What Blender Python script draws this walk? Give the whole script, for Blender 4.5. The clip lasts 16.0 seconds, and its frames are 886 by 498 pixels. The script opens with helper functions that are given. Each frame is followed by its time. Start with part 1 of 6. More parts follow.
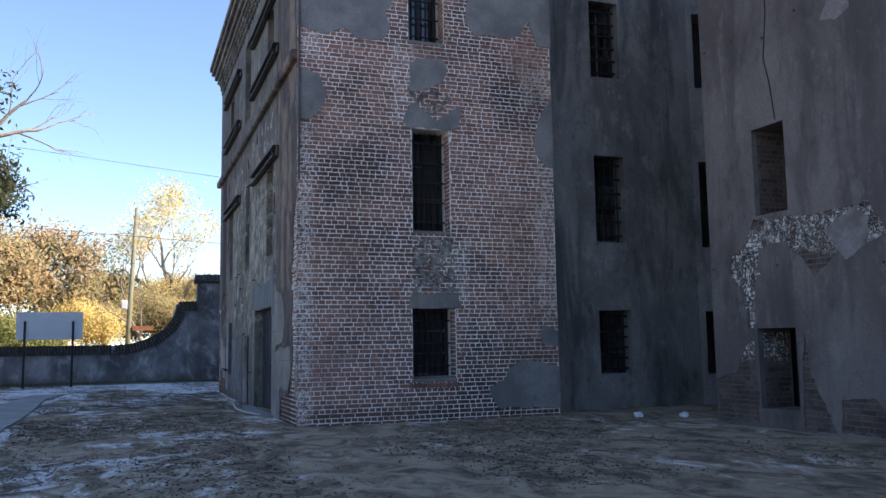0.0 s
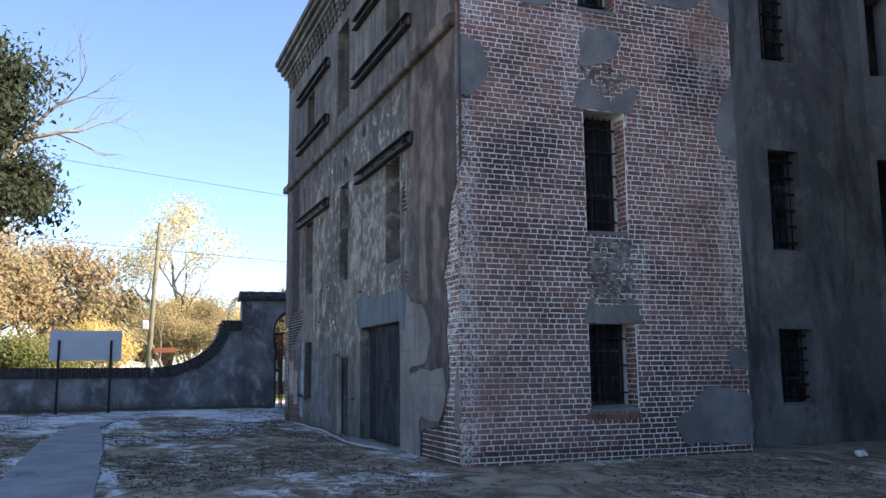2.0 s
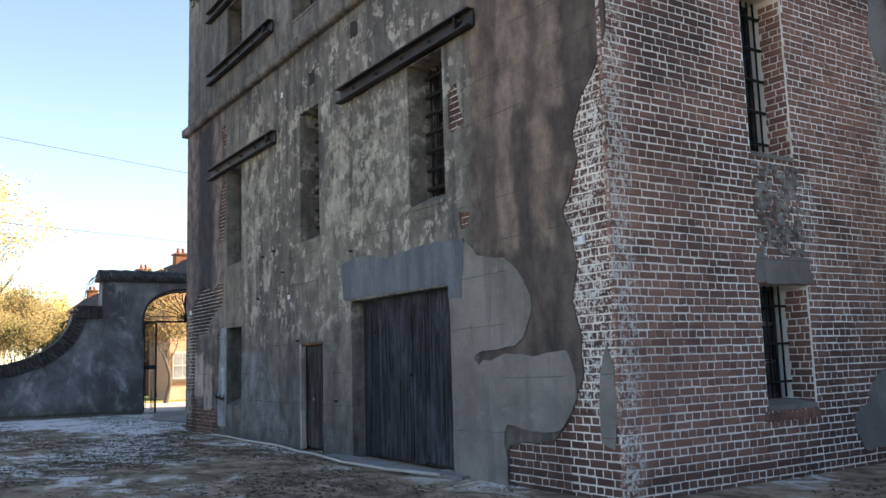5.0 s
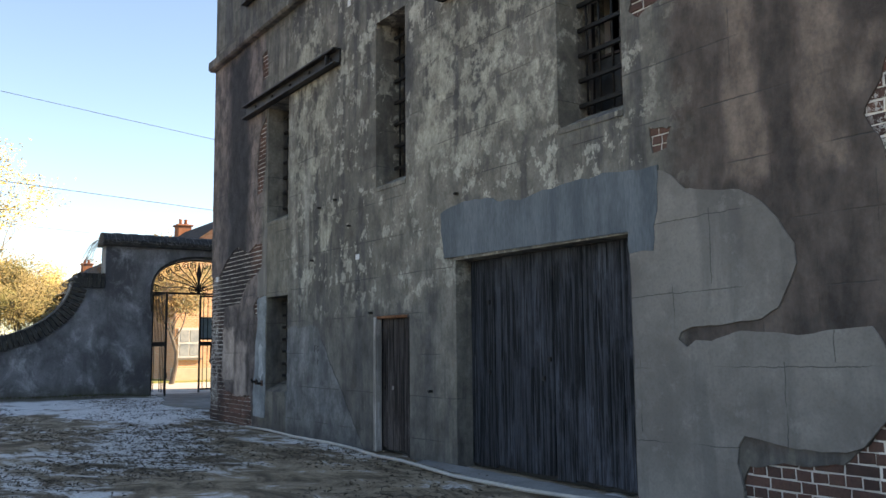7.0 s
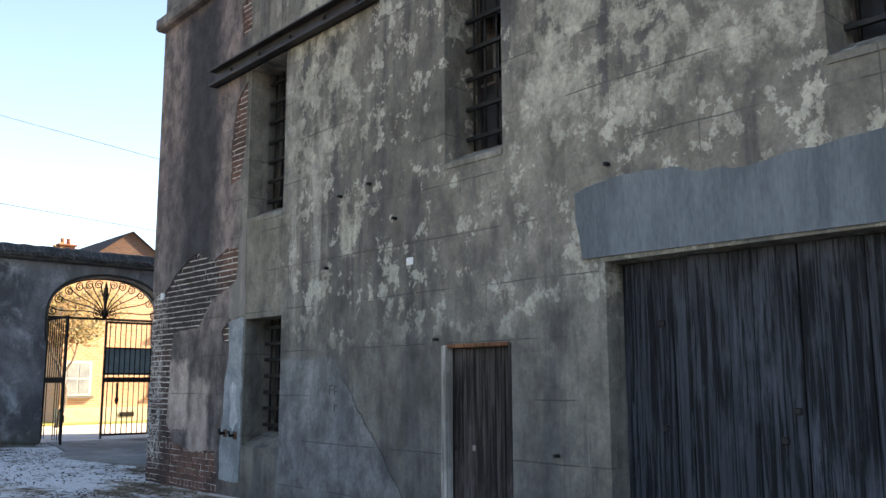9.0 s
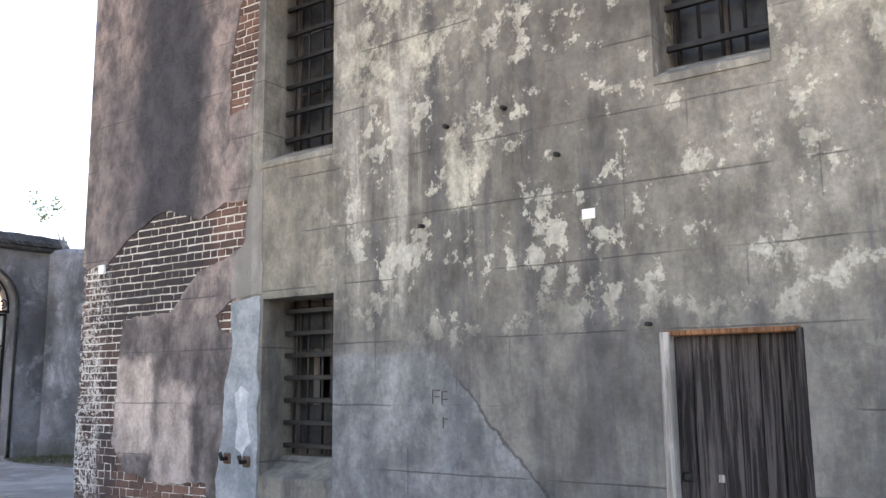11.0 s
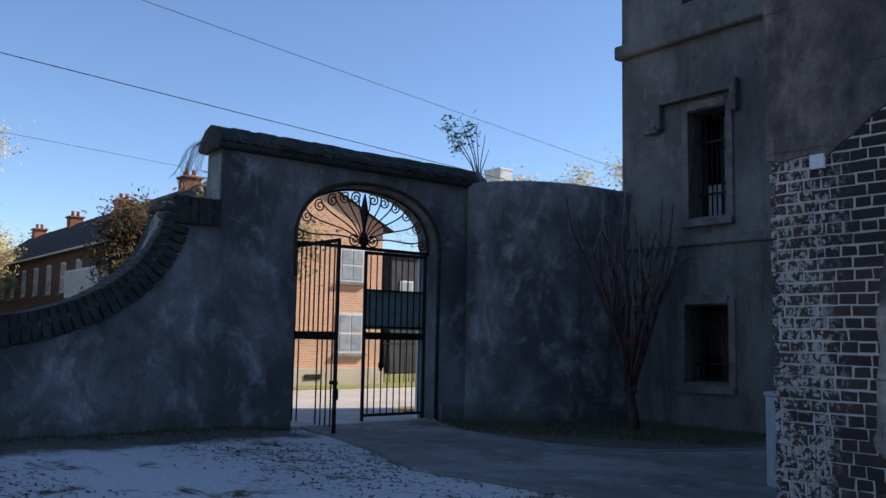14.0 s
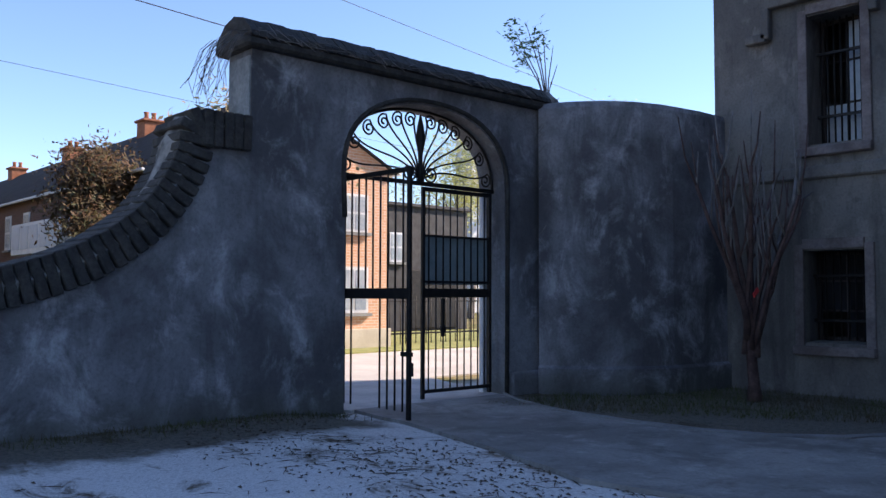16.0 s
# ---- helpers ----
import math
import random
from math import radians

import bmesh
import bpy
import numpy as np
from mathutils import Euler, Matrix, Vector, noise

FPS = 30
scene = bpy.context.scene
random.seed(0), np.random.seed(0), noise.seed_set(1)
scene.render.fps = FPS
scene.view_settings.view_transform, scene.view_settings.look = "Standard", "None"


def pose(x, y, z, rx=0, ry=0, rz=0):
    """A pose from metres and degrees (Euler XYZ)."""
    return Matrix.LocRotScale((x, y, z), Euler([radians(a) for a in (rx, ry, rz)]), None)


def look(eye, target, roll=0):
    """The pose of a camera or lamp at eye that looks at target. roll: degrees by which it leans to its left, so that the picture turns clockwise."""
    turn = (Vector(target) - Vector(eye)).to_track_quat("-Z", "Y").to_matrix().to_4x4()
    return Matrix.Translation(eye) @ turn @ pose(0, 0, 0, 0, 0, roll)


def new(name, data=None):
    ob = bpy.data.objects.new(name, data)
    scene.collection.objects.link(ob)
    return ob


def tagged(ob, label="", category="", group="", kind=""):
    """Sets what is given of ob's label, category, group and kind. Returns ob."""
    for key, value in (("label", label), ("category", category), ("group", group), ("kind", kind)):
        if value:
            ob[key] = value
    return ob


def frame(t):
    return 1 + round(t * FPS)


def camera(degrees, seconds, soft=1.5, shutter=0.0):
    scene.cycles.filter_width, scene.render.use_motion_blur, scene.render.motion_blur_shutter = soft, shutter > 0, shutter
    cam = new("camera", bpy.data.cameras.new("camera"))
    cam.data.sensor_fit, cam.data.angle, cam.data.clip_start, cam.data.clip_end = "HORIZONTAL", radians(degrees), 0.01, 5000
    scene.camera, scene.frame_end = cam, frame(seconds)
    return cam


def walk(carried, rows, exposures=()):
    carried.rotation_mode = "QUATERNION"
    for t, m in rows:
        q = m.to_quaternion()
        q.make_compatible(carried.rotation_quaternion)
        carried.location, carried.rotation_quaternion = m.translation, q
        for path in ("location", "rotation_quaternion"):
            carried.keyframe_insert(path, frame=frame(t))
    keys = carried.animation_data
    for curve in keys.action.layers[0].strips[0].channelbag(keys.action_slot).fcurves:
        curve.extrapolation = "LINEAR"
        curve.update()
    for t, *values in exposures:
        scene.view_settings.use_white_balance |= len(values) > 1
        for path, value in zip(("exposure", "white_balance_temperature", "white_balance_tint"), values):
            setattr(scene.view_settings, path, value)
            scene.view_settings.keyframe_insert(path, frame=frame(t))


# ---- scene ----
cam = camera(54.9, 16.0)
METRES, EYE, TILT, LEAN, TURN = 31.9, 1.5, 0.0, 0.0, -20.4
ROWS = [
    (0.0, 0.0, 0.0, 0.0, 0.1, 6.38, 0.88),
    (0.5, -0.0288, 0.0214, -0.0003, -1.14, 6.29, 0.79),
    (1.0, -0.0542, 0.0425, 0.0004, -1.0, 7.09, 0.26),
    (1.5, -0.0793, 0.0659, 0.0004, -0.64, 7.92, -0.32),
    (2.0, -0.1017, 0.0899, -0.0009, -0.71, 8.09, 0.5),
    (2.5, -0.1253, 0.1215, -0.0015, -1.93, 8.57, 1.6),
    (3.0, -0.1444, 0.1476, -0.002, -5.59, 9.24, 0.54),
    (5.5, -0.2116, 0.2894, -0.0025, -13.37, 6.78, 1.61),
    (6.0, -0.2179, 0.3179, -0.0031, -13.15, 5.75, 0.4),
    (6.5, -0.223, 0.3447, -0.0027, -13.48, 5.98, 0.28),
    (7.0, -0.2292, 0.3752, -0.003, -13.38, 6.46, 0.53),
    (7.5, -0.2369, 0.409, -0.0021, -12.52, 6.94, 0.84),
    (8.0, -0.245, 0.4402, -0.0017, -13.15, 8.04, 0.6),
    (10.5, -0.3027, 0.5875, -0.0008, -34.66, 8.51, 0.66),
    (11.0, -0.3135, 0.6169, -0.0005, -34.69, 8.87, 0.57),
    (11.5, -0.3242, 0.642, 0.0001, -34.8, 8.54, -1.46),
    (12.0, -0.3367, 0.6723, 0.0005, -32.3, 8.19, -1.87),
    (12.5, -0.3478, 0.7019, 0.0011, -26.94, 8.44, -0.2),
    (13.0, -0.359, 0.7283, 0.0008, -22.23, 8.07, 0.3),
    (13.5, -0.3676, 0.7564, 0.0001, -19.29, 6.8, -0.55),
    (14.0, -0.3749, 0.7817, 0.0004, -18.25, 5.97, -1.04),
    (14.5, -0.3829, 0.8104, 0.0006, -18.22, 5.11, -0.88),
    (15.0, -0.3903, 0.839, 0.0004, -17.22, 3.67, -0.56),
    (15.5, -0.3963, 0.8675, 0.0005, -16.92, 3.0, 0.1),
    (16.0, -0.3998, 0.8932, 0.0005, -21.75, 3.02, -0.17),
]
EXPOSURES = [(0.0, 1.08, 6750, 16), (1.0, 1.2, 6900, 17), (2.0, 1.15, 6700, 16), (3.0, 1.1, 6450, 16), (5.5, 1.55, 8700, 14), (7.0, 1.35, 8600, 12), (8.0, 1.0, 7700, 8), (10.3, 3.0, 10200, 22), (11.5, 2.95, 10200, 22), (12.0, 2.25, 9900, 19),
             (12.5, 1.3, 10300, 21), (13.0, 0.22, 6700, 10), (13.5, 0.05, 6400, 12), (14.0, 0.25, 6200, 13), (14.5, 0.5, 6200, 16), (16.0, 0.87, 6400, 19)]
walk(cam, [(t, pose(0, 0, EYE, TILT, LEAN, TURN) @ pose(METRES * x, METRES * y, METRES * z, 90 + pitch, roll, yaw)) for t, x, y, z, yaw, pitch, roll in ROWS], EXPOSURES)

# ---- world and sun ----
SUN_FROM = Vector((0.91, -0.41, 0.0)).normalized()
SUN_UP = radians(35)
world = bpy.data.worlds.new("world")
scene.world = world
world.use_nodes = True
wt = world.node_tree
sky = wt.nodes.new("ShaderNodeTexSky")
sky.sky_type, sky.sun_disc, sky.sun_elevation = "NISHITA", False, SUN_UP
sky.sun_rotation = math.atan2(SUN_FROM.x, SUN_FROM.y)
sky.air_density, sky.dust_density, sky.ozone_density, sky.altitude = 1.0, 0.0, 3.3, 1300
back = wt.nodes["Background"]
wt.links.new(sky.outputs[0], back.inputs[0])
back.inputs[1].default_value = 0.15
sun = new("sun", bpy.data.lights.new("sun", "SUN"))
sun.data.energy, sun.data.angle, sun.data.color = 5.0, radians(0.6), (1.0, 0.86, 0.68)
sun_dir = SUN_FROM * math.cos(SUN_UP) + Vector((0, 0, math.sin(SUN_UP)))
sun.matrix_world = look(sun_dir * 60, (0, 0, 0))


# ---- materials ----
class Mat:
    """A small builder for node materials on world position."""

    def __init__(s, name, rough=0.85, metal=0.0, spec=0.5):
        s.m = bpy.data.materials.new(name)
        s.m.use_nodes = True
        s.t = s.m.node_tree
        s.b = s.t.nodes["Principled BSDF"]
        s.b.inputs["Roughness"].default_value = rough
        s.b.inputs["Metallic"].default_value = metal
        s.b.inputs["Specular IOR Level"].default_value = spec
        s.pos = s.node("ShaderNodeNewGeometry").outputs["Position"]
        s.hgt = None

    def node(s, kind):
        return s.t.nodes.new(kind)

    def put(s, a, sock):
        if isinstance(a, bpy.types.NodeSocket):
            s.t.links.new(a, sock)
        elif isinstance(a, (tuple, list)):
            sock.default_value = (*a, 1.0) if len(a) == 3 and len(sock.default_value) == 4 else a
        else:
            sock.default_value = a

    def math(s, op, a, b=0.0, clamp=False):
        n = s.node("ShaderNodeMath")
        n.operation, n.use_clamp = op, clamp
        s.put(a, n.inputs[0]), s.put(b, n.inputs[1])
        return n.outputs[0]

    def noise(s, scale, detail=5, rough=0.6, stretch=(1, 1, 1), warp=0.0, shift=0.0):
        mp = s.node("ShaderNodeMapping")
        s.put(s.pos, mp.inputs[0])
        mp.inputs["Scale"].default_value = stretch
        mp.inputs["Location"].default_value = (shift, shift * 1.7, shift * 0.6)
        n = s.node("ShaderNodeTexNoise")
        s.put(mp.outputs[0], n.inputs["Vector"])
        n.inputs["Scale"].default_value, n.inputs["Detail"].default_value = scale, detail
        n.inputs["Roughness"].default_value, n.inputs["Distortion"].default_value = rough, warp
        return n.outputs["Fac"]

    def step(s, fac, lo, hi, a=0.0, b=1.0):
        n = s.node("ShaderNodeMapRange")
        n.interpolation_type = "SMOOTHSTEP"
        for v, k in ((fac, 0), (lo, 1), (hi, 2), (a, 3), (b, 4)):
            s.put(v, n.inputs[k])
        return n.outputs[0]

    def mix(s, fac, a, b, blend="MIX"):
        n = s.node("ShaderNodeMix")
        n.data_type, n.blend_type = "RGBA", blend
        s.put(fac, n.inputs["Factor"]), s.put(a, n.inputs["A"]), s.put(b, n.inputs["B"])
        return n.outputs["Result"]

    def axes(s):
        n = s.node("ShaderNodeSeparateXYZ")
        s.put(s.pos, n.inputs[0])
        return n.outputs[0], n.outputs[1], n.outputs[2]

    def zone(s, u, v, u0, u1, v0, v1, soft=0.3, ragged=0.5, scale=1.6):
        """A stain with a ragged edge between u0..u1 and v0..v1."""
        wob = s.math("MULTIPLY", s.math("SUBTRACT", s.noise(scale, 6, 0.65, shift=u0 * 3.1), 0.5), ragged * 2)
        u, v = s.math("ADD", u, wob), s.math("ADD", v, wob)
        r = s.math("MULTIPLY", s.step(u, u0 - soft, u0 + soft), s.step(u, u1 - soft, u1 + soft, 1.0, 0.0))
        q = s.math("MULTIPLY", s.step(v, v0 - soft, v0 + soft), s.step(v, v1 - soft, v1 + soft, 1.0, 0.0))
        return s.math("MULTIPLY", r, q)

    def stain(s, wob, u, v, u0, u1, v0, v1, soft=0.2):
        """A stain between u0..u1 and v0..v1 whose edge is shifted by wob."""
        u, v = s.math("ADD", u, wob), s.math("ADD", v, wob)
        r = s.math("MULTIPLY", s.step(u, u0 - soft, u0 + soft), s.step(u, u1 - soft, u1 + soft, 1.0, 0.0))
        q = s.math("MULTIPLY", s.step(v, v0 - soft, v0 + soft), s.step(v, v1 - soft, v1 + soft, 1.0, 0.0))
        return s.math("MULTIPLY", r, q)

    def random(s):
        a, b = s.node("ShaderNodeObjectInfo").outputs["Random"], s.node("ShaderNodeNewGeometry").outputs["Random Per Island"]
        return s.math("FRACT", s.math("ADD", s.math("MULTIPLY", a, 7.31), b))

    def done(s, color, bump=None, strength=0.4, dist=0.01, rough=None):
        s.put(color, s.b.inputs["Base Color"])
        if bump is not None:
            n = s.node("ShaderNodeBump")
            n.inputs["Strength"].default_value, n.inputs["Distance"].default_value = strength, dist
            s.put(bump, n.inputs["Height"])
            s.put(n.outputs[0], s.b.inputs["Normal"])
        if rough is not None:
            s.put(rough, s.b.inputs["Roughness"])
        return s.m


def simple(name, c1, c2, scale=4.0, rough=0.8, metal=0.0, bump=0.3, fine=40.0, stretch=(1, 1, 1), contrast=(0.35, 0.65), spec=0.5, vary=0.0, speck=0.35):
    k = Mat(name, rough, metal, spec)
    big, small = k.noise(scale, 6, 0.65, stretch), k.noise(fine, 4, 0.6, stretch)
    c = k.mix(k.step(big, *contrast), c1, c2)
    c = k.mix(k.step(small, 0.3, 0.75, 0.0, speck), c, tuple(x * 0.55 for x in c1))
    if vary:
        c = k.mix(k.math("MULTIPLY", k.random(), vary), c, tuple(x * 0.4 for x in c2))
    return k.done(c, k.math("ADD", big, k.math("MULTIPLY", small, 0.5)), bump, 0.01, k.step(small, 0.2, 0.8, max(rough - 0.1, 0.05), min(rough + 0.1, 1)))


def plaster_west():
    k = Mat("weathered_stucco", 0.9, spec=0.3)
    x, y, z = k.axes()
    big, mid, fine = k.noise(0.55, 6, 0.6, warp=0.2), k.noise(2.6, 9, 0.72, shift=4), k.noise(28, 5, 0.7)
    streak = k.noise(1.0, 6, 0.65, (3.2, 3.2, 0.28), warp=0.3, shift=9)
    mott = k.noise(3.4, 8, 0.7, (1, 1, 0.7), shift=14)
    soft = k.math("MULTIPLY", k.math("SUBTRACT", k.noise(1.5, 6, 0.62, (1, 1, 0.6), shift=51), 0.5), 0.9)
    crisp = k.math("MULTIPLY", k.math("SUBTRACT", k.noise(3.2, 7, 0.7, shift=57), 0.5), 0.45)

    def lay(c, wob, u, v, much, colour, edge=0.2):
        f = k.stain(wob, y, z, u[0], u[1], v[0], v[1], edge)
        return k.mix(k.math("MULTIPLY", f, much), c, colour)

    c = k.mix(k.step(big, 0.35, 0.65), (0.14, 0.128, 0.109), (0.225, 0.207, 0.175))
    c = k.mix(k.step(streak, 0.46, 0.62, 0.0, 0.8), c, (0.075, 0.073, 0.072))
    # darker grey plaster over the doors and the foot of the wall
    c = lay(c, soft, (22.4, 27.0), (-1.0, 2.0), 0.45, (0.1, 0.098, 0.095), 0.3)
    tan = k.stain(soft, y, z, 20.8, 24.0, 2.0, 4.0, 0.5)
    c = k.mix(k.math("MULTIPLY", tan, k.step(mid, 0.4, 0.55, 0.05, 0.45)), c, (0.3, 0.272, 0.222))
    # brown washed area by the corner with paler drips
    runs = k.noise(1.0, 6, 0.62, (1.8, 1.8, 0.42), warp=0.3, shift=2)
    c = lay(c, crisp, (16.0, 18.72), (0.6, 10.2), 0.93, k.mix(k.step(runs, 0.4, 0.66), (0.062, 0.047, 0.041), (0.125, 0.096, 0.08)), 0.12)
    for u, v in (((17.78, 18.16), (2.7, 4.9)), ((17.2, 17.45), (2.75, 4.15)), ((16.93, 17.06), (3.1, 3.75)), ((17.5, 18.1), (4.3, 6.6)), ((17.0, 17.3), (4.3, 6.0)), ((18.4, 18.6), (4.4, 8.0)), ((16.6, 17.2), (6.4, 9.0))):
        c = lay(c, soft, u, v, 0.75, (0.25, 0.188, 0.15), 0.1)
    # pink wash at the other end, black soot down its middle
    c = lay(c, crisp, (28.15, 31.4), (-0.5, 7.2), 0.92, k.mix(k.step(mott, 0.36, 0.62), (0.14, 0.113, 0.108), (0.245, 0.187, 0.17)), 0.15)
    c = lay(c, soft, (28.8, 29.95), (3.0, 7.2), 0.95, (0.03, 0.03, 0.036), 0.22)
    c = lay(c, soft, (29.7, 30.6), (3.0, 4.9), 0.55, (0.06, 0.056, 0.062), 0.3)
    c = lay(c, crisp, (28.3, 30.5), (-0.5, 2.16), 0.88, k.mix(k.step(mott, 0.36, 0.62), (0.075, 0.062, 0.058), (0.135, 0.112, 0.105)), 0.1)
    c = lay(c, crisp, (29.45, 30.12), (0.8, 1.75), 0.9, (0.43, 0.345, 0.3), 0.08)
    c = lay(c, crisp, (28.85, 29.38), (0.48, 1.5), 0.8, (0.4, 0.32, 0.28), 0.08)
    # olive plaster below the end window and pale runs beside it
    c = lay(c, crisp, (26.95, 27.95), (2.26, 3.54), 0.7, (0.19, 0.172, 0.135), 0.05)
    pale = k.math("MULTIPLY", k.stain(soft, y, z, 25.7, 26.85, 1.9, 5.2, 0.2), k.step(streak, 0.36, 0.46, 0.75, 0.0))
    c = k.mix(pale, c, (0.37, 0.35, 0.305))
    # blue-grey wash low down with a slanting edge
    slant = k.math("SUBTRACT", y, k.math("MULTIPLY", k.math("SUBTRACT", z, 0.75), 0.9))
    blue = k.stain(k.math("MULTIPLY", crisp, 0.5), slant, z, 25.0, 29.5, -0.6, 1.72, 0.03)
    blue = k.math("MULTIPLY", blue, k.step(y, 26.98, 27.06, 1.0, 0.0))
    c = k.mix(k.math("MULTIPLY", blue, 0.6), c, k.mix(k.step(mid, 0.42, 0.62), (0.135, 0.146, 0.157), (0.245, 0.253, 0.26)))
    edge = k.math("MULTIPLY", k.step(k.math("ABSOLUTE", k.math("SUBTRACT", k.math("ADD", slant, k.math("MULTIPLY", crisp, 0.5)), 25.0)), 0.006, 0.022, 0.8, 0.0), k.step(z, 1.45, 1.6, 1.0, 0.0))
    c = k.mix(edge, c, (0.05, 0.048, 0.046))
    # lime bloom in flakes and larger sheets
    flake = k.math("ADD", k.math("MULTIPLY", mid, 0.6), k.math("MULTIPLY", k.noise(6.0, 7, 0.7, (1, 1, 0.8), shift=61), 0.4))
    bloom = k.math("MULTIPLY", k.stain(soft, y, z, 18.9, 26.9, 2.05, 7.0, 0.5), k.step(flake, 0.53, 0.555))
    c = k.mix(k.math("MULTIPLY", bloom, 0.85), c, (0.45, 0.425, 0.355))
    sheet = k.math("MAXIMUM", k.stain(crisp, y, z, 25.5, 26.8, 3.95, 6.6, 0.15), k.stain(crisp, y, z, 20.3, 22.9, 3.7, 5.4, 0.3))
    sheet = k.math("MAXIMUM", sheet, k.stain(crisp, y, z, 25.35, 25.75, 2.85, 3.6, 0.06))
    c = k.mix(k.math("MULTIPLY", sheet, k.step(flake, 0.46, 0.52, 0.0, 0.75)), c, (0.42, 0.395, 0.32))
    damp = k.step(k.math("ADD", z, k.math("MULTIPLY", mid, 0.9)), 0.35, 1.1, 0.55, 0.0)
    c = k.mix(damp, c, (0.075, 0.075, 0.07))
    grey = k.node("ShaderNodeCombineColor")
    for i in range(3):
        k.put(k.step(mott, 0.3, 0.7, 0.6, 1.4), grey.inputs[i])
    c = k.mix(1.0, c, grey.outputs[0], "MULTIPLY")
    # scored joints of the stucco
    wob = k.math("MULTIPLY", k.math("SUBTRACT", mid, 0.5), 0.03)
    row = k.math("DIVIDE", k.math("ADD", z, wob), 0.52)
    line = k.math("ABSOLUTE", k.math("SUBTRACT", k.math("FRACT", row), 0.5))
    course = k.math("FLOOR", row)
    col = k.math("ADD", k.math("DIVIDE", k.math("ADD", y, wob), 1.3), k.math("MULTIPLY", course, 0.37))
    vline = k.math("ABSOLUTE", k.math("SUBTRACT", k.math("FRACT", col), 0.5))
    score = k.math("MAXIMUM", k.step(line, 0.006, 0.016, 1.0, 0.0), k.math("MULTIPLY", k.step(vline, 0.002, 0.006, 1.0, 0.0), 0.6))
    score = k.math("MULTIPLY", score, k.step(k.noise(1.3, 4, shift=33), 0.44, 0.56))
    c = k.mix(k.math("MULTIPLY", score, 0.65), c, (0.05, 0.048, 0.045))
    c = k.mix(k.step(fine, 0.35, 0.75, 0.0, 0.4), c, (0.08, 0.076, 0.072))
    h = k.math("SUBTRACT", k.math("ADD", k.math("MULTIPLY", mid, 1.2), k.math("MULTIPLY", fine, 0.35)), score)
    return k.done(c, k.math("ADD", h, k.math("MULTIPLY", bloom, 0.25)), 0.6, 0.02)


def brick_material(name, dark, red, lime, sooty=()):
    """Old brick: colour by piece; lime bloom and soot in ragged zones given as (axis, u0, u1, v0, v1, much)."""
    k = Mat(name, 0.88, spec=0.25)
    x, y, z = k.axes()
    r = k.random()
    big, fine = k.noise(0.8, 5, 0.6, warp=0.4, shift=5), k.noise(45, 5, 0.7)
    c = k.mix(k.step(k.math("ADD", k.math("MULTIPLY", r, 0.4), k.math("MULTIPLY", big, 0.95)), 0.38, 0.95), dark, red)
    c = k.mix(k.step(r, 0.8, 1.0, 0.0, 0.45), c, (0.045, 0.033, 0.03))
    c = k.mix(k.step(r, 0.0, 0.12, 0.4, 0.0), c, tuple(min(v * 1.35, 0.6) for v in red))
    c = k.mix(k.step(k.noise(0.45, 4, 0.6, (1, 1, 1.6), shift=41), 0.5, 0.62, 0.0, 0.5), c, (0.055, 0.036, 0.031))
    c = k.mix(k.step(fine, 0.4, 0.75, 0.0, 0.5), c, (0.04, 0.031, 0.028))
    wob = k.math("MULTIPLY", k.math("SUBTRACT", k.noise(2.2, 6, 0.65, shift=23), 0.5), 0.5)
    for axis, u0, u1, v0, v1, much in sooty:
        c = k.mix(k.math("MULTIPLY", k.stain(wob, x if axis == "x" else y, z, u0, u1, v0, v1, 0.2), much * 0.8), c, (0.036, 0.031, 0.032))
    blot = k.math("ADD", k.math("MULTIPLY", k.noise(30, 6, 0.75, (0.9, 0.9, 0.7), shift=7), 0.68), k.math("MULTIPLY", k.noise(6.0, 5, 0.65, shift=17), 0.32))
    for axis, u0, u1, v0, v1, much in lime:
        zone = k.zone(x if axis == "x" else y, z, u0, u1, v0, v1, 0.12, 0.22, 2.5)
        c = k.mix(k.math("MULTIPLY", zone, k.step(blot, 0.51, 0.53, 0.0, much * 0.95)), c, (0.72, 0.685, 0.63))
    return k.done(c, k.math("ADD", k.math("MULTIPLY", fine, 0.5), blot), 0.5, 0.012)


LIME = [("x", 2.9, 3.32, 0.9, 5.8, 0.8), ("x", 2.9, 3.28, 0.05, 0.7, 1.0), ("x", 2.9, 3.28, 0.05, 0.7, 1.0), ("x", 8.2, 8.7, 2.0, 5.6, 0.6), ("x", 2.9, 3.5, 7.2, 7.8, 0.7), ("x", 7.9, 8.7, 6.7, 7.4, 0.5), ("x", 5.0, 5.5, 6.0, 7.7, 0.5), ("x", 6.1, 6.6, 2.4, 3.6, 0.5)]
SOOT = [("x", 3.5, 4.8, 4.3, 5.6, 0.6), ("x", 7.3, 8.4, 6.0, 7.0, 0.75), ("x", 3.3, 8.7, -0.3, 0.3, 0.7), ("x", 3.5, 4.6, 2.5, 3.3, 0.45), ("x", 6.4, 7.2, 0.2, 1.6, 0.5)]
# south brick lightened in colour to make up for weak light on that side
BRICK_S = brick_material("brown_brick", (0.2, 0.108, 0.084), (0.43, 0.222, 0.165), LIME, SOOT)
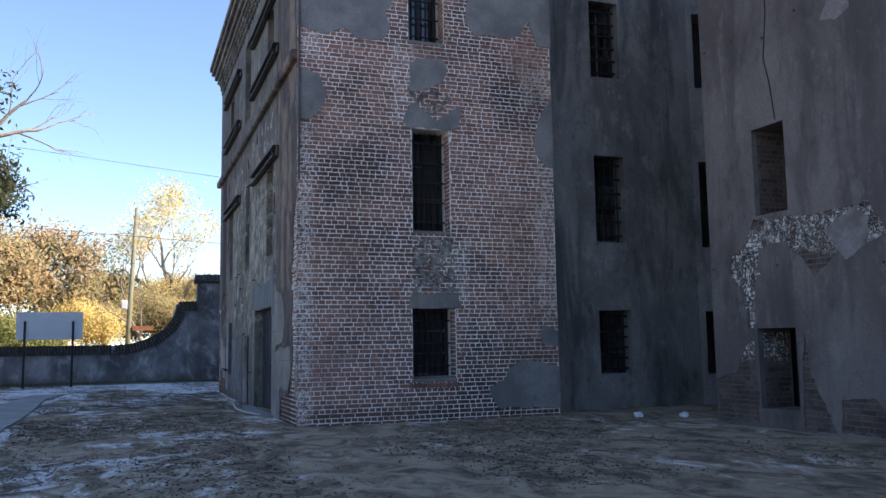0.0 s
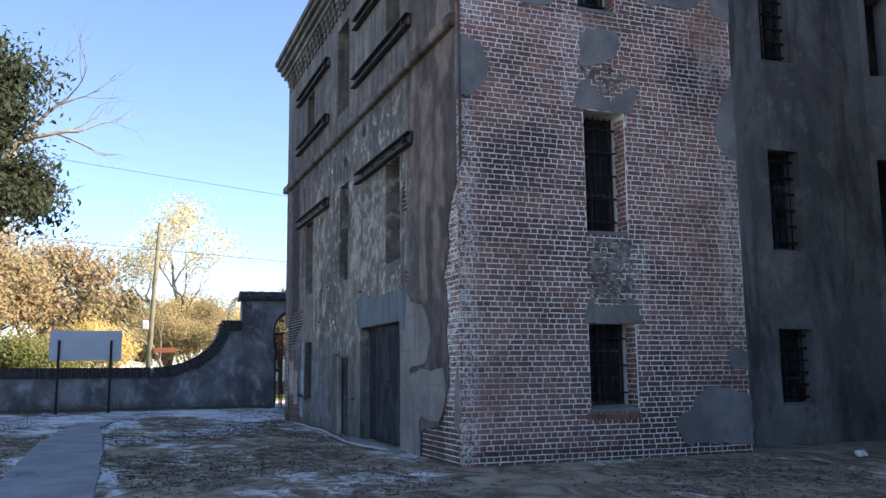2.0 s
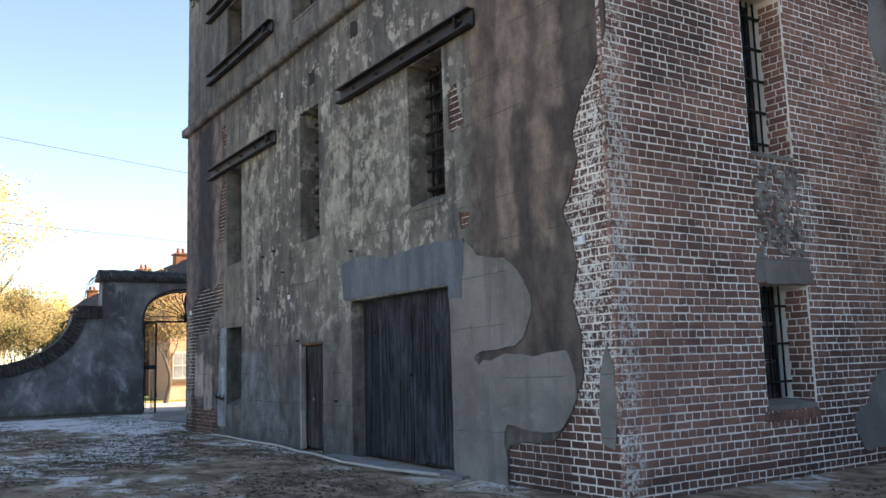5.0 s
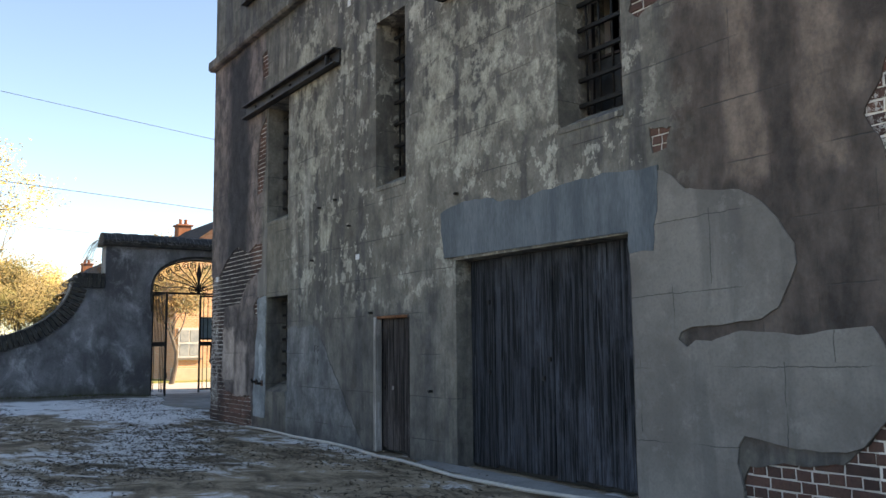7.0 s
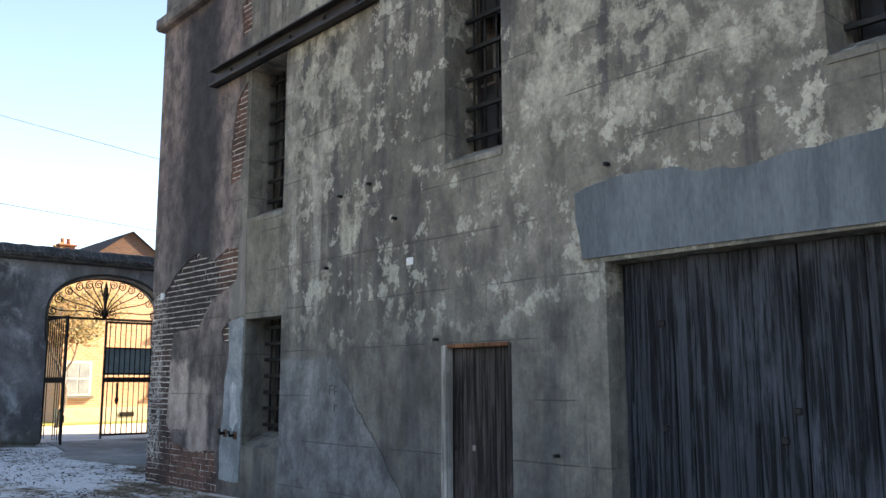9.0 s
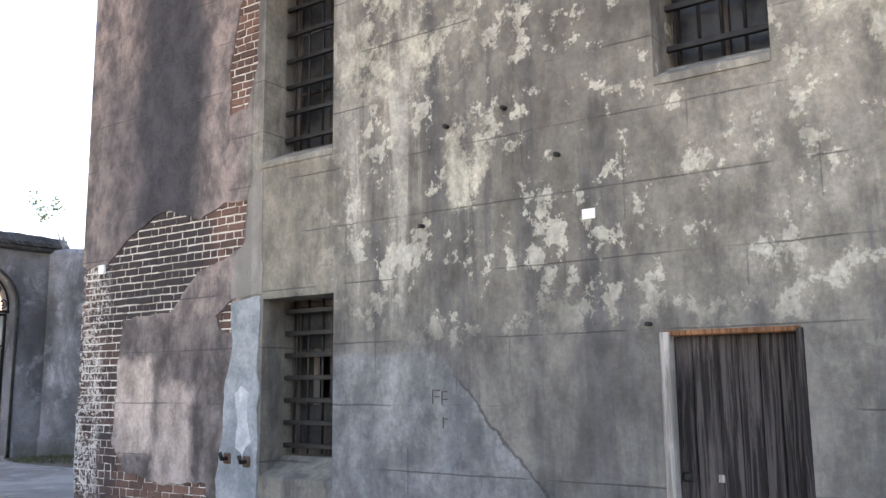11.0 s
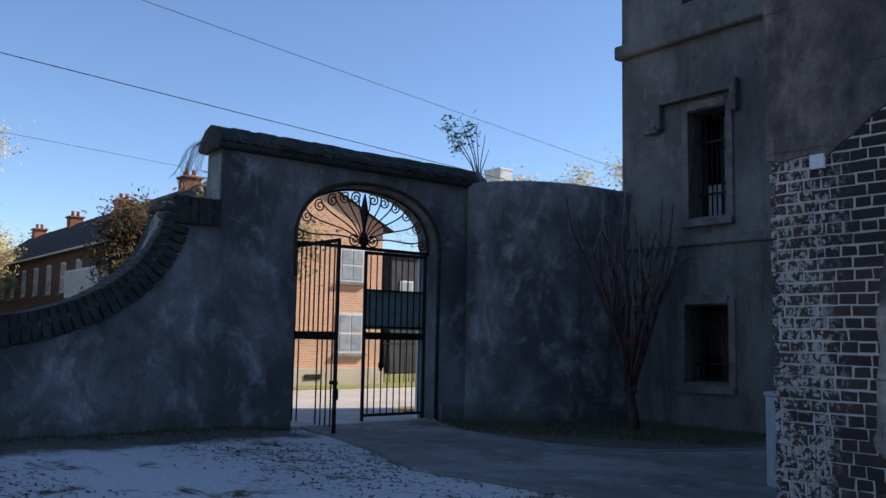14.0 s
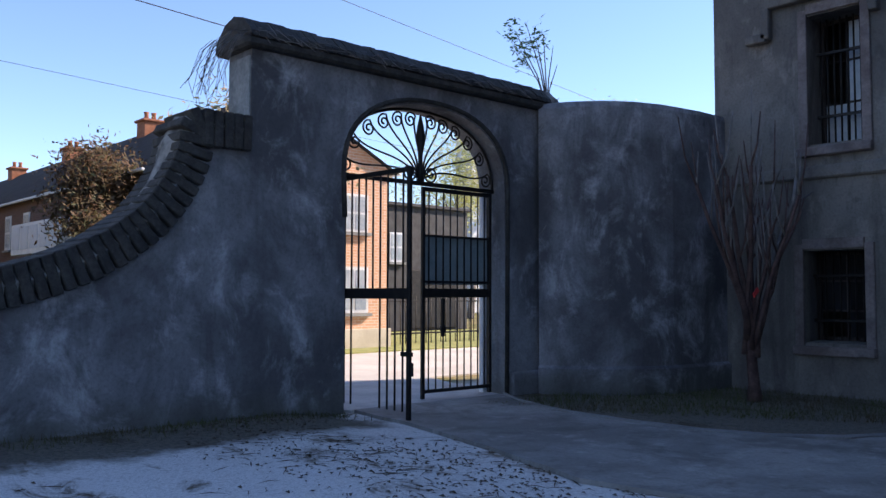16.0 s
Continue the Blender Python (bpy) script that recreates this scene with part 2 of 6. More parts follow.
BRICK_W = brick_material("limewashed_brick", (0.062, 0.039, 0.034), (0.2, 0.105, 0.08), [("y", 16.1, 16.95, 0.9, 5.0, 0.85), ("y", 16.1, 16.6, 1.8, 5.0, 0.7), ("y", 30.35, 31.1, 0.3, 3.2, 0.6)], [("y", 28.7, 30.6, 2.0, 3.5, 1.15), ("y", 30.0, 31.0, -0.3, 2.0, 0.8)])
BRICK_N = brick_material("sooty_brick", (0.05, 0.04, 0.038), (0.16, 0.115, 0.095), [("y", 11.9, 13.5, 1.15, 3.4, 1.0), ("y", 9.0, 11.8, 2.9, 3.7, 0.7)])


def mortar(name, base, lime):
    k = Mat(name, 0.95, spec=0.2)
    x, y, z = k.axes()
    n, f = k.noise(1.1, 6, 0.65, warp=0.4, shift=11), k.noise(60, 4, 0.7)
    c = k.mix(k.step(n, 0.36, 0.54), tuple(b * 0.66 for b in base), base)
    c = k.mix(k.step(f, 0.45, 0.8, 0.0, 0.25), c, tuple(b * 0.5 for b in base))
    wob = k.math("MULTIPLY", k.math("SUBTRACT", k.noise(1.3, 6, 0.65, shift=29), 0.5), 1.5)
    for u0, u1, v0, v1 in ((4.75, 5.5, 0.2, 9.0), (6.15, 7.35, 0.2, 9.0), (7.3, 8.3, 4.6, 5.9), (3.0, 4.0, 7.0, 7.8)):
        c = k.mix(k.math("MULTIPLY", k.stain(wob, x, z, u0, u1, v0, v1, 0.25), lime), c, (0.92, 0.89, 0.83))
    return k.done(c, f, 0.5, 0.01)


# south mortar likewise paler than the west, to replace missing light
MORTAR = mortar("lime_mortar", (0.84, 0.78, 0.7), 1.0)
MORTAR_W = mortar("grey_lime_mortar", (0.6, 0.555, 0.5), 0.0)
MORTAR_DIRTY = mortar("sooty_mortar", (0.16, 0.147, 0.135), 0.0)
STUCCO_W = plaster_west()
def cement():
    """Smooth repair with hairline cracks, ruled joints and faint runs."""
    k = Mat("grey_cement_patch", 0.85, spec=0.35)
    x, y, z = k.axes()
    big, mid, fine = k.noise(1.1, 6, 0.65, warp=0.3), k.noise(4.5, 7, 0.7, shift=3), k.noise(40, 4, 0.7)
    run = k.noise(1.0, 5, 0.6, (3, 3, 0.35), shift=19)
    c = k.mix(k.step(big, 0.36, 0.64), (0.175, 0.158, 0.14), (0.265, 0.243, 0.216))
    c = k.mix(k.step(run, 0.52, 0.66, 0.0, 0.45), c, (0.11, 0.103, 0.097))
    c = k.mix(k.step(mid, 0.56, 0.68, 0.0, 0.4), c, (0.33, 0.31, 0.28))
    wob = k.math("MULTIPLY", k.math("SUBTRACT", mid, 0.5), 0.06)
    line = k.math("ABSOLUTE", k.math("SUBTRACT", k.math("FRACT", k.math("DIVIDE", k.math("ADD", k.math("ADD", z, k.math("MULTIPLY", y, 0.02)), wob), 0.63)), 0.5))
    up = k.math("ABSOLUTE", k.math("SUBTRACT", k.math("FRACT", k.math("DIVIDE", k.math("ADD", k.math("ADD", y, k.math("MULTIPLY", k.math("FLOOR", k.math("DIVIDE", z, 0.63)), 0.41)), wob), 1.45)), 0.5))
    crack = k.math("MAXIMUM", k.step(line, 0.003, 0.009, 1.0, 0.0), k.step(up, 0.0015, 0.004, 1.0, 0.0))
    crack = k.math("MULTIPLY", crack, k.step(k.noise(0.9, 4, shift=27), 0.42, 0.55))
    c = k.mix(k.math("MULTIPLY", crack, 0.75), c, (0.05, 0.047, 0.044))
    c = k.mix(k.step(fine, 0.4, 0.75, 0.0, 0.3), c, (0.1, 0.095, 0.088))
    return k.done(c, k.math("SUBTRACT", k.math("ADD", mid, k.math("MULTIPLY", fine, 0.4)), crack), 0.3, 0.012)


CEMENT = cement()
CEMENT_BLUE = simple("blue_grey_cement", (0.085, 0.105, 0.12), (0.16, 0.182, 0.2), 1.6, 0.8, bump=0.35, fine=22, stretch=(2.2, 2.2, 0.5), speck=0.35)
PALE = simple("pale_patching_plaster", (0.15, 0.172, 0.184), (0.31, 0.332, 0.343), 2.4, 0.85, bump=0.5, fine=24)
STUCCO_S = simple("grey_stucco", (0.17, 0.16, 0.152), (0.28, 0.265, 0.25), 1.3, 0.9, bump=0.4, fine=26)


def stained(name, low, high, run, pale, seed):
    """Old stucco with soot runs, pale smudges and fine grit."""
    k = Mat(name, 0.92, spec=0.3)
    big, mid, fine = k.noise(0.5, 6, 0.62, (1.2, 1.2, 0.7), warp=0.4, shift=seed), k.noise(2.4, 7, 0.7, (1, 1, 0.6), shift=seed + 3), k.noise(26, 5, 0.7)
    down = k.noise(1.0, 6, 0.65, (1.6, 1.6, 0.3), warp=0.5, shift=seed + 8)
    c = k.mix(k.step(big, 0.36, 0.64), low, high)
    c = k.mix(k.step(mid, 0.54, 0.66, 0.0, 0.55), c, pale)
    c = k.mix(k.step(down, 0.47, 0.66, 0.0, 0.6), c, run)
    c = k.mix(k.step(mid, 0.3, 0.45, 0.5, 0.0), c, run)
    c = k.mix(k.step(fine, 0.4, 0.75, 0.0, 0.4), c, run)
    return k.done(c, k.math("ADD", mid, k.math("MULTIPLY", fine, 0.4)), 0.5, 0.015)


STUCCO_DARK = stained("sooty_stucco", (0.12, 0.112, 0.107), (0.25, 0.233, 0.218), (0.04, 0.038, 0.038), (0.3, 0.284, 0.268), 2)
STUCCO_N = stained("brown_grey_stucco", (0.105, 0.088, 0.082), (0.185, 0.156, 0.142), (0.062, 0.052, 0.05), (0.225, 0.195, 0.18), 6)
STUCCO_REAR = stained("rear_stucco", (0.13, 0.123, 0.116), (0.24, 0.226, 0.206), (0.055, 0.053, 0.051), (0.3, 0.284, 0.26), 12)


STUCCO_SURROUND = simple("pinkish_surround_stucco", (0.14, 0.115, 0.11), (0.26, 0.225, 0.215), 2.0, 0.9, bump=0.4, fine=22)


def stucco_gate():
    k = Mat("blackened_stucco", 0.92, spec=0.3)
    x, y, z = k.axes()
    a, b, f = k.noise(0.55, 6, 0.62, (1, 1, 0.8), warp=0.3), k.noise(1.7, 8, 0.7, (1, 1, 0.75), warp=0.5, shift=8), k.noise(26, 5, 0.7)
    down = k.noise(1.0, 6, 0.65, (1.7, 1.7, 0.4), warp=0.6, shift=17)
    c = k.mix(k.step(a, 0.36, 0.66), (0.095, 0.095, 0.103), (0.29, 0.292, 0.31))
    c = k.mix(k.step(b, 0.48, 0.72, 0.0, 0.75), c, (0.5, 0.506, 0.535))
    c = k.mix(k.step(down, 0.48, 0.66, 0.0, 0.55), c, (0.08, 0.081, 0.086))
    c = k.mix(k.step(b, 0.28, 0.44, 0.5, 0.0), c, (0.06, 0.06, 0.064))
    c = k.mix(k.step(f, 0.4, 0.75, 0.0, 0.35), c, (0.05, 0.05, 0.05))
    green = k.step(k.math("ADD", z, k.math("MULTIPLY", b, 0.6)), 0.4, 0.75, 0.5, 0.0)
    c = k.mix(green, c, (0.085, 0.088, 0.07))
    return k.done(c, k.math("ADD", b, k.math("MULTIPLY", f, 0.35)), 0.5, 0.02)


STUCCO_GATE = stucco_gate()
COPING = simple("mossy_dark_brick", (0.028, 0.027, 0.026), (0.07, 0.066, 0.06), 5, 0.92, bump=0.8, fine=30, vary=0.2)
COPING_JOINT = simple("coping_mortar", (0.08, 0.078, 0.074), (0.36, 0.35, 0.325), 5, 0.95, bump=0.5)
RUBBLE = simple("limed_rubble", (0.085, 0.06, 0.052), (0.46, 0.43, 0.39), 7, 0.95, bump=0.7, fine=40, speck=0.5, vary=0.5)
STEEL = simple("dark_painted_steel", (0.022, 0.02, 0.021), (0.05, 0.042, 0.04), 3, 0.55, 0.3, bump=0.3, fine=50)
IRON = simple("black_iron", (0.012, 0.012, 0.013), (0.03, 0.027, 0.026), 8, 0.55, 0.5, bump=0.2, fine=80)
RUST = simple("rusted_iron", (0.07, 0.036, 0.024), (0.15, 0.082, 0.055), 12, 0.85, 0.2, bump=0.5, fine=90)


def old_wood(name, c1, c2, odd=0.0):
    k = Mat(name, 0.85, spec=0.25)
    r = k.random()
    grain = k.noise(1.0, 6, 0.75, (26, 26, 0.9), warp=0.6)
    fine = k.noise(1.0, 5, 0.75, (48, 48, 1.6), shift=3)
    worn = k.noise(1.6, 5, 0.6, (1, 1, 0.5), shift=12)
    c = k.mix(k.step(grain, 0.44, 0.58), c1, c2)
    c = k.mix(k.math("MULTIPLY", k.step(worn, 0.45, 0.62), k.step(fine, 0.42, 0.56, 0.0, 0.75)), c, tuple(v * 2.2 for v in c2))
    c = k.mix(k.math("MULTIPLY", r, 0.3), c, tuple(v * 0.45 for v in c1))
    c = k.mix(k.step(r, 0.84, 0.86, 0.0, odd), c, tuple(v * 2.0 for v in c2))
    c = k.mix(k.step(fine, 0.5, 0.7, 0.0, 0.6), c, tuple(v * 0.35 for v in c1))
    return k.done(c, k.math("ADD", grain, k.math("MULTIPLY", fine, 0.6)), 0.8, 0.012)


WOOD_BLUE = old_wood("weathered_blue_black_boards", (0.009, 0.0098, 0.012), (0.058, 0.064, 0.077))
WOOD_BROWN = old_wood("weathered_brown_boards", (0.016, 0.013, 0.0125), (0.075, 0.064, 0.061), 0.75)
WOOD_RED = old_wood("orange_brown_lintel", (0.12, 0.05, 0.025), (0.22, 0.1, 0.05))
WOOD_PALE = old_wood("flaking_pale_paint", (0.22, 0.2, 0.18), (0.42, 0.39, 0.36))
# near-black colour that stands in for the shade inside rooms and holes
VOID = simple("shade_black", (0.02, 0.019, 0.018), (0.04, 0.038, 0.036), 2, 0.95)
GLASS = Mat("dusty_glass", 0.4, spec=0.25)
GLASS = GLASS.done(GLASS.mix(GLASS.step(GLASS.noise(3, 4), 0.4, 0.6), (0.012, 0.013, 0.015), (0.04, 0.042, 0.045)))
GLASS_CLEAN = Mat("window_glass", 0.06, spec=0.6).done((0.02, 0.021, 0.023))
WHITE = simple("white_paint", (0.62, 0.63, 0.64), (0.74, 0.75, 0.76), 2, 0.6, bump=0.1)
FILLER = simple("pale_filler", (0.33, 0.35, 0.365), (0.52, 0.54, 0.55), 5, 0.85, bump=0.3, fine=30)
SIGN_BACK = simple("pale_grey_sign_back", (0.50, 0.53, 0.58), (0.58, 0.61, 0.66), 1.2, 0.6, bump=0.08)
CABINET = simple("grey_blue_cabinet_paint", (0.3, 0.33, 0.37), (0.38, 0.41, 0.45), 2, 0.5, bump=0.1)
# pale pane colour with the reflected sky painted in
PANE_PALE = simple("sky_reflection_pale_glass", (0.3, 0.35, 0.4), (0.44, 0.48, 0.52), 3, 0.3, bump=0.05, fine=12)
PAPER = simple("white_tag", (0.74, 0.74, 0.74), (0.8, 0.8, 0.8), 6, 0.7, bump=0.05)
PVC = simple("pale_plastic_pipe", (0.42, 0.4, 0.37), (0.52, 0.5, 0.46), 3, 0.5, bump=0.1)
CONCRETE = simple("worn_concrete", (0.20, 0.20, 0.195), (0.31, 0.31, 0.30), 1.2, 0.85, bump=0.35, fine=35)
ASPHALT = stained("old_grey_concrete", (0.215, 0.208, 0.196), (0.35, 0.338, 0.318), (0.13, 0.122, 0.11), (0.46, 0.445, 0.42), 31)
CREAM = simple("cream_render", (0.52, 0.46, 0.37), (0.62, 0.56, 0.46), 1.5, 0.85, bump=0.2)
APRON = simple("pale_worn_concrete", (0.4, 0.375, 0.345), (0.55, 0.52, 0.48), 1.2, 0.88, bump=0.35, fine=35)
ROAD = simple("sunlit_road", (0.5, 0.46, 0.42), (0.62, 0.58, 0.53), 0.7, 0.9, bump=0.3, fine=50)
LAWN = simple("lawn_grass", (0.2, 0.23, 0.06), (0.36, 0.34, 0.12), 3, 0.95, bump=0.7, fine=60)
BARK = simple("grey_bark", (0.10, 0.085, 0.07), (0.2, 0.175, 0.15), 6, 0.9, bump=0.6, fine=40, stretch=(2, 2, 0.6))
BARK_PALE = simple("pale_bark", (0.25, 0.2, 0.155), (0.42, 0.36, 0.29), 4, 0.85, bump=0.4, fine=30)
BARK_RED = simple("reddish_bark", (0.055, 0.03, 0.028), (0.13, 0.08, 0.07), 5, 0.85, bump=0.4, fine=30)
TWIG = simple("pruned_grey_twigs", (0.13, 0.12, 0.115), (0.25, 0.23, 0.215), 5, 0.85, bump=0.3)
ROOF = simple("dark_slate_roof", (0.03, 0.03, 0.034), (0.06, 0.058, 0.06), 2, 0.8, bump=0.5, fine=20)
CABLE = simple("black_cable", (0.012, 0.012, 0.012), (0.02, 0.02, 0.02), 5, 0.6, bump=0.0)
RIBBON = simple("red_ribbon", (0.55, 0.03, 0.03), (0.7, 0.05, 0.05), 5, 0.6, bump=0.0)
POLE = simple("weathered_pole", (0.2, 0.2, 0.13), (0.3, 0.29, 0.19), 3, 0.9, bump=0.3)
CHARCOAL = simple("charcoal_siding", (0.035, 0.035, 0.04), (0.06, 0.06, 0.065), 2, 0.8, bump=0.2)
PANEL = simple("dark_green_sheet", (0.2, 0.255, 0.262), (0.28, 0.335, 0.34), 2, 0.6, 0.1, bump=0.15)
CHIMNEY = simple("orange_chimney_brick", (0.25, 0.095, 0.05), (0.36, 0.15, 0.08), 4, 0.9, bump=0.4)


def house_brick(name, c1, c2, pale):
    k = Mat(name, 0.9, spec=0.3)
    x, y, z = k.axes()
    v = k.node("ShaderNodeCombineXYZ")
    k.put(k.math("ADD", x, y), v.inputs[0]), k.put(z, v.inputs[1])
    n = k.node("ShaderNodeTexBrick")
    k.put(v.outputs[0], n.inputs["Vector"])
    for key, val in (("Color1", (*c1, 1)), ("Color2", (*c2, 1)), ("Mortar", (*pale, 1)), ("Scale", 1.0), ("Mortar Size", 0.008), ("Brick Width", 0.22), ("Row Height", 0.078)):
        n.inputs[key].default_value = val
    return k.done(n.outputs[0], n.outputs[1], -0.3, 0.01)


HOUSE_BRICK = house_brick("orange_house_brick", (0.6, 0.32, 0.19), (0.66, 0.39, 0.25), (0.66, 0.56, 0.45))
ROW_BRICK = house_brick("dark_row_brick", (0.1, 0.055, 0.045), (0.14, 0.075, 0.058), (0.14, 0.12, 0.105))


def foliage(name, c1, c2, c3):
    k = Mat(name, 0.7, spec=0.3)
    r = k.random()
    c = k.mix(r, c1, c2)
    c = k.mix(k.step(k.noise(0.5, 3), 0.45, 0.65), c, c3)
    k.b.inputs["Subsurface Weight"].default_value = 0.0
    return k.done(c)


LEAF_DARK = foliage("dark_oak_leaves", (0.014, 0.025, 0.011), (0.036, 0.05, 0.017), (0.026, 0.034, 0.015))
LEAF_GOLD = foliage("golden_leaves", (0.58, 0.44, 0.14), (0.66, 0.52, 0.2), (0.5, 0.44, 0.18))
LEAF_ORANGE = foliage("orange_olive_leaves", (0.4, 0.26, 0.13), (0.3, 0.25, 0.13), (0.19, 0.19, 0.09))
LEAF_BROWN = foliage("brown_twiggy_brush", (0.26, 0.2, 0.1), (0.33, 0.26, 0.12), (0.24, 0.23, 0.09))
LEAF_GREEN = foliage("green_shrub_leaves", (0.09, 0.12, 0.03), (0.15, 0.17, 0.05), (0.19, 0.17, 0.06))
LEAF_SPROUT = foliage("green_sprout_leaves", (0.16, 0.24, 0.1), (0.24, 0.32, 0.16), (0.2, 0.27, 0.12))
LEAF_LIME = foliage("yellow_green_leaves", (0.42, 0.42, 0.13), (0.5, 0.48, 0.18), (0.36, 0.4, 0.13))
LEAF_RUSSET = foliage("russet_leaves", (0.1, 0.045, 0.02), (0.05, 0.055, 0.02), (0.085, 0.05, 0.022))
LITTER = foliage("dead_leaf_litter", (0.05, 0.04, 0.03), (0.13, 0.098, 0.066), (0.08, 0.065, 0.045))
GRASS = foliage("dull_grass", (0.05, 0.065, 0.02), (0.1, 0.105, 0.04), (0.085, 0.07, 0.04))


def yard_ground():
    k = Mat("sandy_yard", 0.95, spec=0.2)
    x, y, z = k.axes()
    a = k.noise(0.32, 6, 0.62, (1, 0.55, 1), warp=0.8)
    b = k.noise(1.9, 7, 0.72, (1, 0.6, 1), warp=0.9, shift=6)
    f = k.noise(22, 5, 0.75)
    g = k.noise(75, 3, 0.7)
    near_gate = k.step(y, 20, 37, -0.008, 0.085)
    # bare earth in the court and along the foot of the brick wall
    court = k.math("MULTIPLY", k.step(k.math("ADD", x, k.math("MULTIPLY", a, 3.0)), 3.6, 5.2), k.step(y, 16.5, 17.5, 1.0, 0.0))
    near_gate = k.math("SUBTRACT", near_gate, k.math("MULTIPLY", court, 0.05))
    m = k.math("ADD", k.math("ADD", k.math("MULTIPLY", a, 0.55), k.math("MULTIPLY", b, 0.45)), near_gate)
    sand = k.step(m, 0.50, 0.575)
    soil = k.mix(k.step(b, 0.35, 0.6), (0.125, 0.094, 0.062), (0.41, 0.32, 0.222))
    pale = k.mix(k.step(f, 0.35, 0.6), (0.58, 0.565, 0.54), (0.84, 0.825, 0.8))
    c = k.mix(sand, soil, pale)
    c = k.mix(k.step(f, 0.55, 0.68, 0.0, 0.6), c, (0.08, 0.07, 0.056))
    c = k.mix(k.step(g, 0.5, 0.75, 0.0, 0.5), c, (0.06, 0.052, 0.042))
    bed = k.math("MAXIMUM", k.zone(x, y, 6.45, 11.6, 34.4, 40.3, 0.15, 0.3), k.zone(x, y, -9.0, 4.3, 38.9, 40.6, 0.25, 0.6))
    c = k.mix(k.math("MULTIPLY", bed, 0.9), c, k.mix(k.step(f, 0.4, 0.65), (0.055, 0.05, 0.032), (0.14, 0.115, 0.075)))
    # turf and leaf mould by the far trees, beyond the wall
    far = k.step(y, 41.0, 42.5)
    c = k.mix(far, c, k.mix(k.step(a, 0.45, 0.55), (0.15, 0.14, 0.05), (0.25, 0.2, 0.1)))
    return k.done(c, k.math("ADD", b, k.math("MULTIPLY", f, 0.6)), 0.7, 0.03)


YARD = yard_ground()


# ---- building helpers ----
def part(name, bm, material, parent=None, label="", smooth=False):
    """Links a bmesh as one mesh object under a thing or a part."""
    me = bpy.data.meshes.new(name)
    bm.to_mesh(me)
    bm.free()
    return part_mesh(name, me, material, parent, label, smooth)


def part_mesh(name, me, material, parent=None, label="", smooth=False):
    if not me.materials:
        me.materials.append(material)
    if smooth:
        me.polygons.foreach_set("use_smooth", [True] * len(me.polygons))
    ob = new(name, me)
    ob.parent = parent
    if parent and parent.type == "EMPTY":
        ob.matrix_parent_inverse = parent.matrix_basis.inverted()
    if label:
        tagged(ob, label)
    return ob


def from_lists(name, verts, faces, material, parent=None, label="", smooth=False):
    me = bpy.data.meshes.new(name)
    me.from_pydata(verts, [], faces)
    me.update()
    return part_mesh(name, me, material, parent, label, smooth)


def thing(name, label, category, group="", kind="", at=(0, 0, 0)):
    ob = new(name)
    ob.location = at
    ob.empty_display_size = 0.1
    return tagged(ob, label, category, group, kind)


def add_box(bm, c, size, m=None, bevel=0.0):
    r = bmesh.ops.create_cube(bm, size=1.0)
    vs = r["verts"]
    bmesh.ops.scale(bm, vec=size, verts=vs)
    if bevel:
        es = list({e for v in vs for e in v.link_edges})
        out = bmesh.ops.bevel(bm, geom=es, offset=bevel, segments=1, affect="EDGES", profile=0.5)
        vs = list({v for f in out["faces"] for v in f.verts} | {v for v in vs if v.is_valid})
        seen, todo = set(vs), list(vs)
        while todo:
            v = todo.pop()
            for e in v.link_edges:
                w = e.other_vert(v)
                if w not in seen:
                    seen.add(w)
                    todo.append(w)
        vs = list(seen)
    if m is not None:
        bmesh.ops.transform(bm, matrix=m, verts=vs)
    bmesh.ops.translate(bm, vec=c, verts=vs)
    return vs


def box(c, size, bevel=0.0, m=None):
    bm = bmesh.new()
    add_box(bm, c, size, m, bevel)
    return bm


def tube_lists(points, radii, sides=6, verts=None, faces=None, cap=True):
    """A round tube along points, as vertex and face lists."""
    verts = [] if verts is None else verts
    faces = [] if faces is None else faces
    n = len(points)
    start = len(verts)
    side = None
    for i, p in enumerate(points):
        p = Vector(p)
        d = Vector(points[min(i + 1, n - 1)]) - Vector(points[max(i - 1, 0)])
        d = d.normalized() if d.length > 1e-9 else Vector((0, 0, 1))
        if side is None:
            side = d.orthogonal().normalized()
        side = (side - d * side.dot(d))
        side = side.normalized() if side.length > 1e-6 else d.orthogonal().normalized()
        other = d.cross(side)
        r = radii[i] if isinstance(radii, (list, tuple)) else radii
        for k in range(sides):
            a = 2 * math.pi * k / sides
            verts.append(tuple(p + (side * math.cos(a) + other * math.sin(a)) * r))
    for i in range(n - 1):
        for k in range(sides):
            a, b = start + i * sides + k, start + i * sides + (k + 1) % sides
            faces.append((a, b, b + sides, a + sides))
    if cap:
        faces.append(tuple(start + k for k in reversed(range(sides))))
        faces.append(tuple(start + (n - 1) * sides + k for k in range(sides)))
    return verts, faces


def tube(name, points, radii, material, parent=None, label="", sides=6):
    v, f = tube_lists(points, radii, sides)
    return from_lists(name, v, f, material, parent, label, True)


def inside(p, poly):
    x, y = p
    hit = False
    j = len(poly) - 1
    for i in range(len(poly)):
        xi, yi = poly[i]
        xj, yj = poly[j]
        if (yi > y) != (yj > y) and x < (xj - xi) * (y - yi) / (yj - yi) + xi:
            hit = not hit
        j = i
    return hit


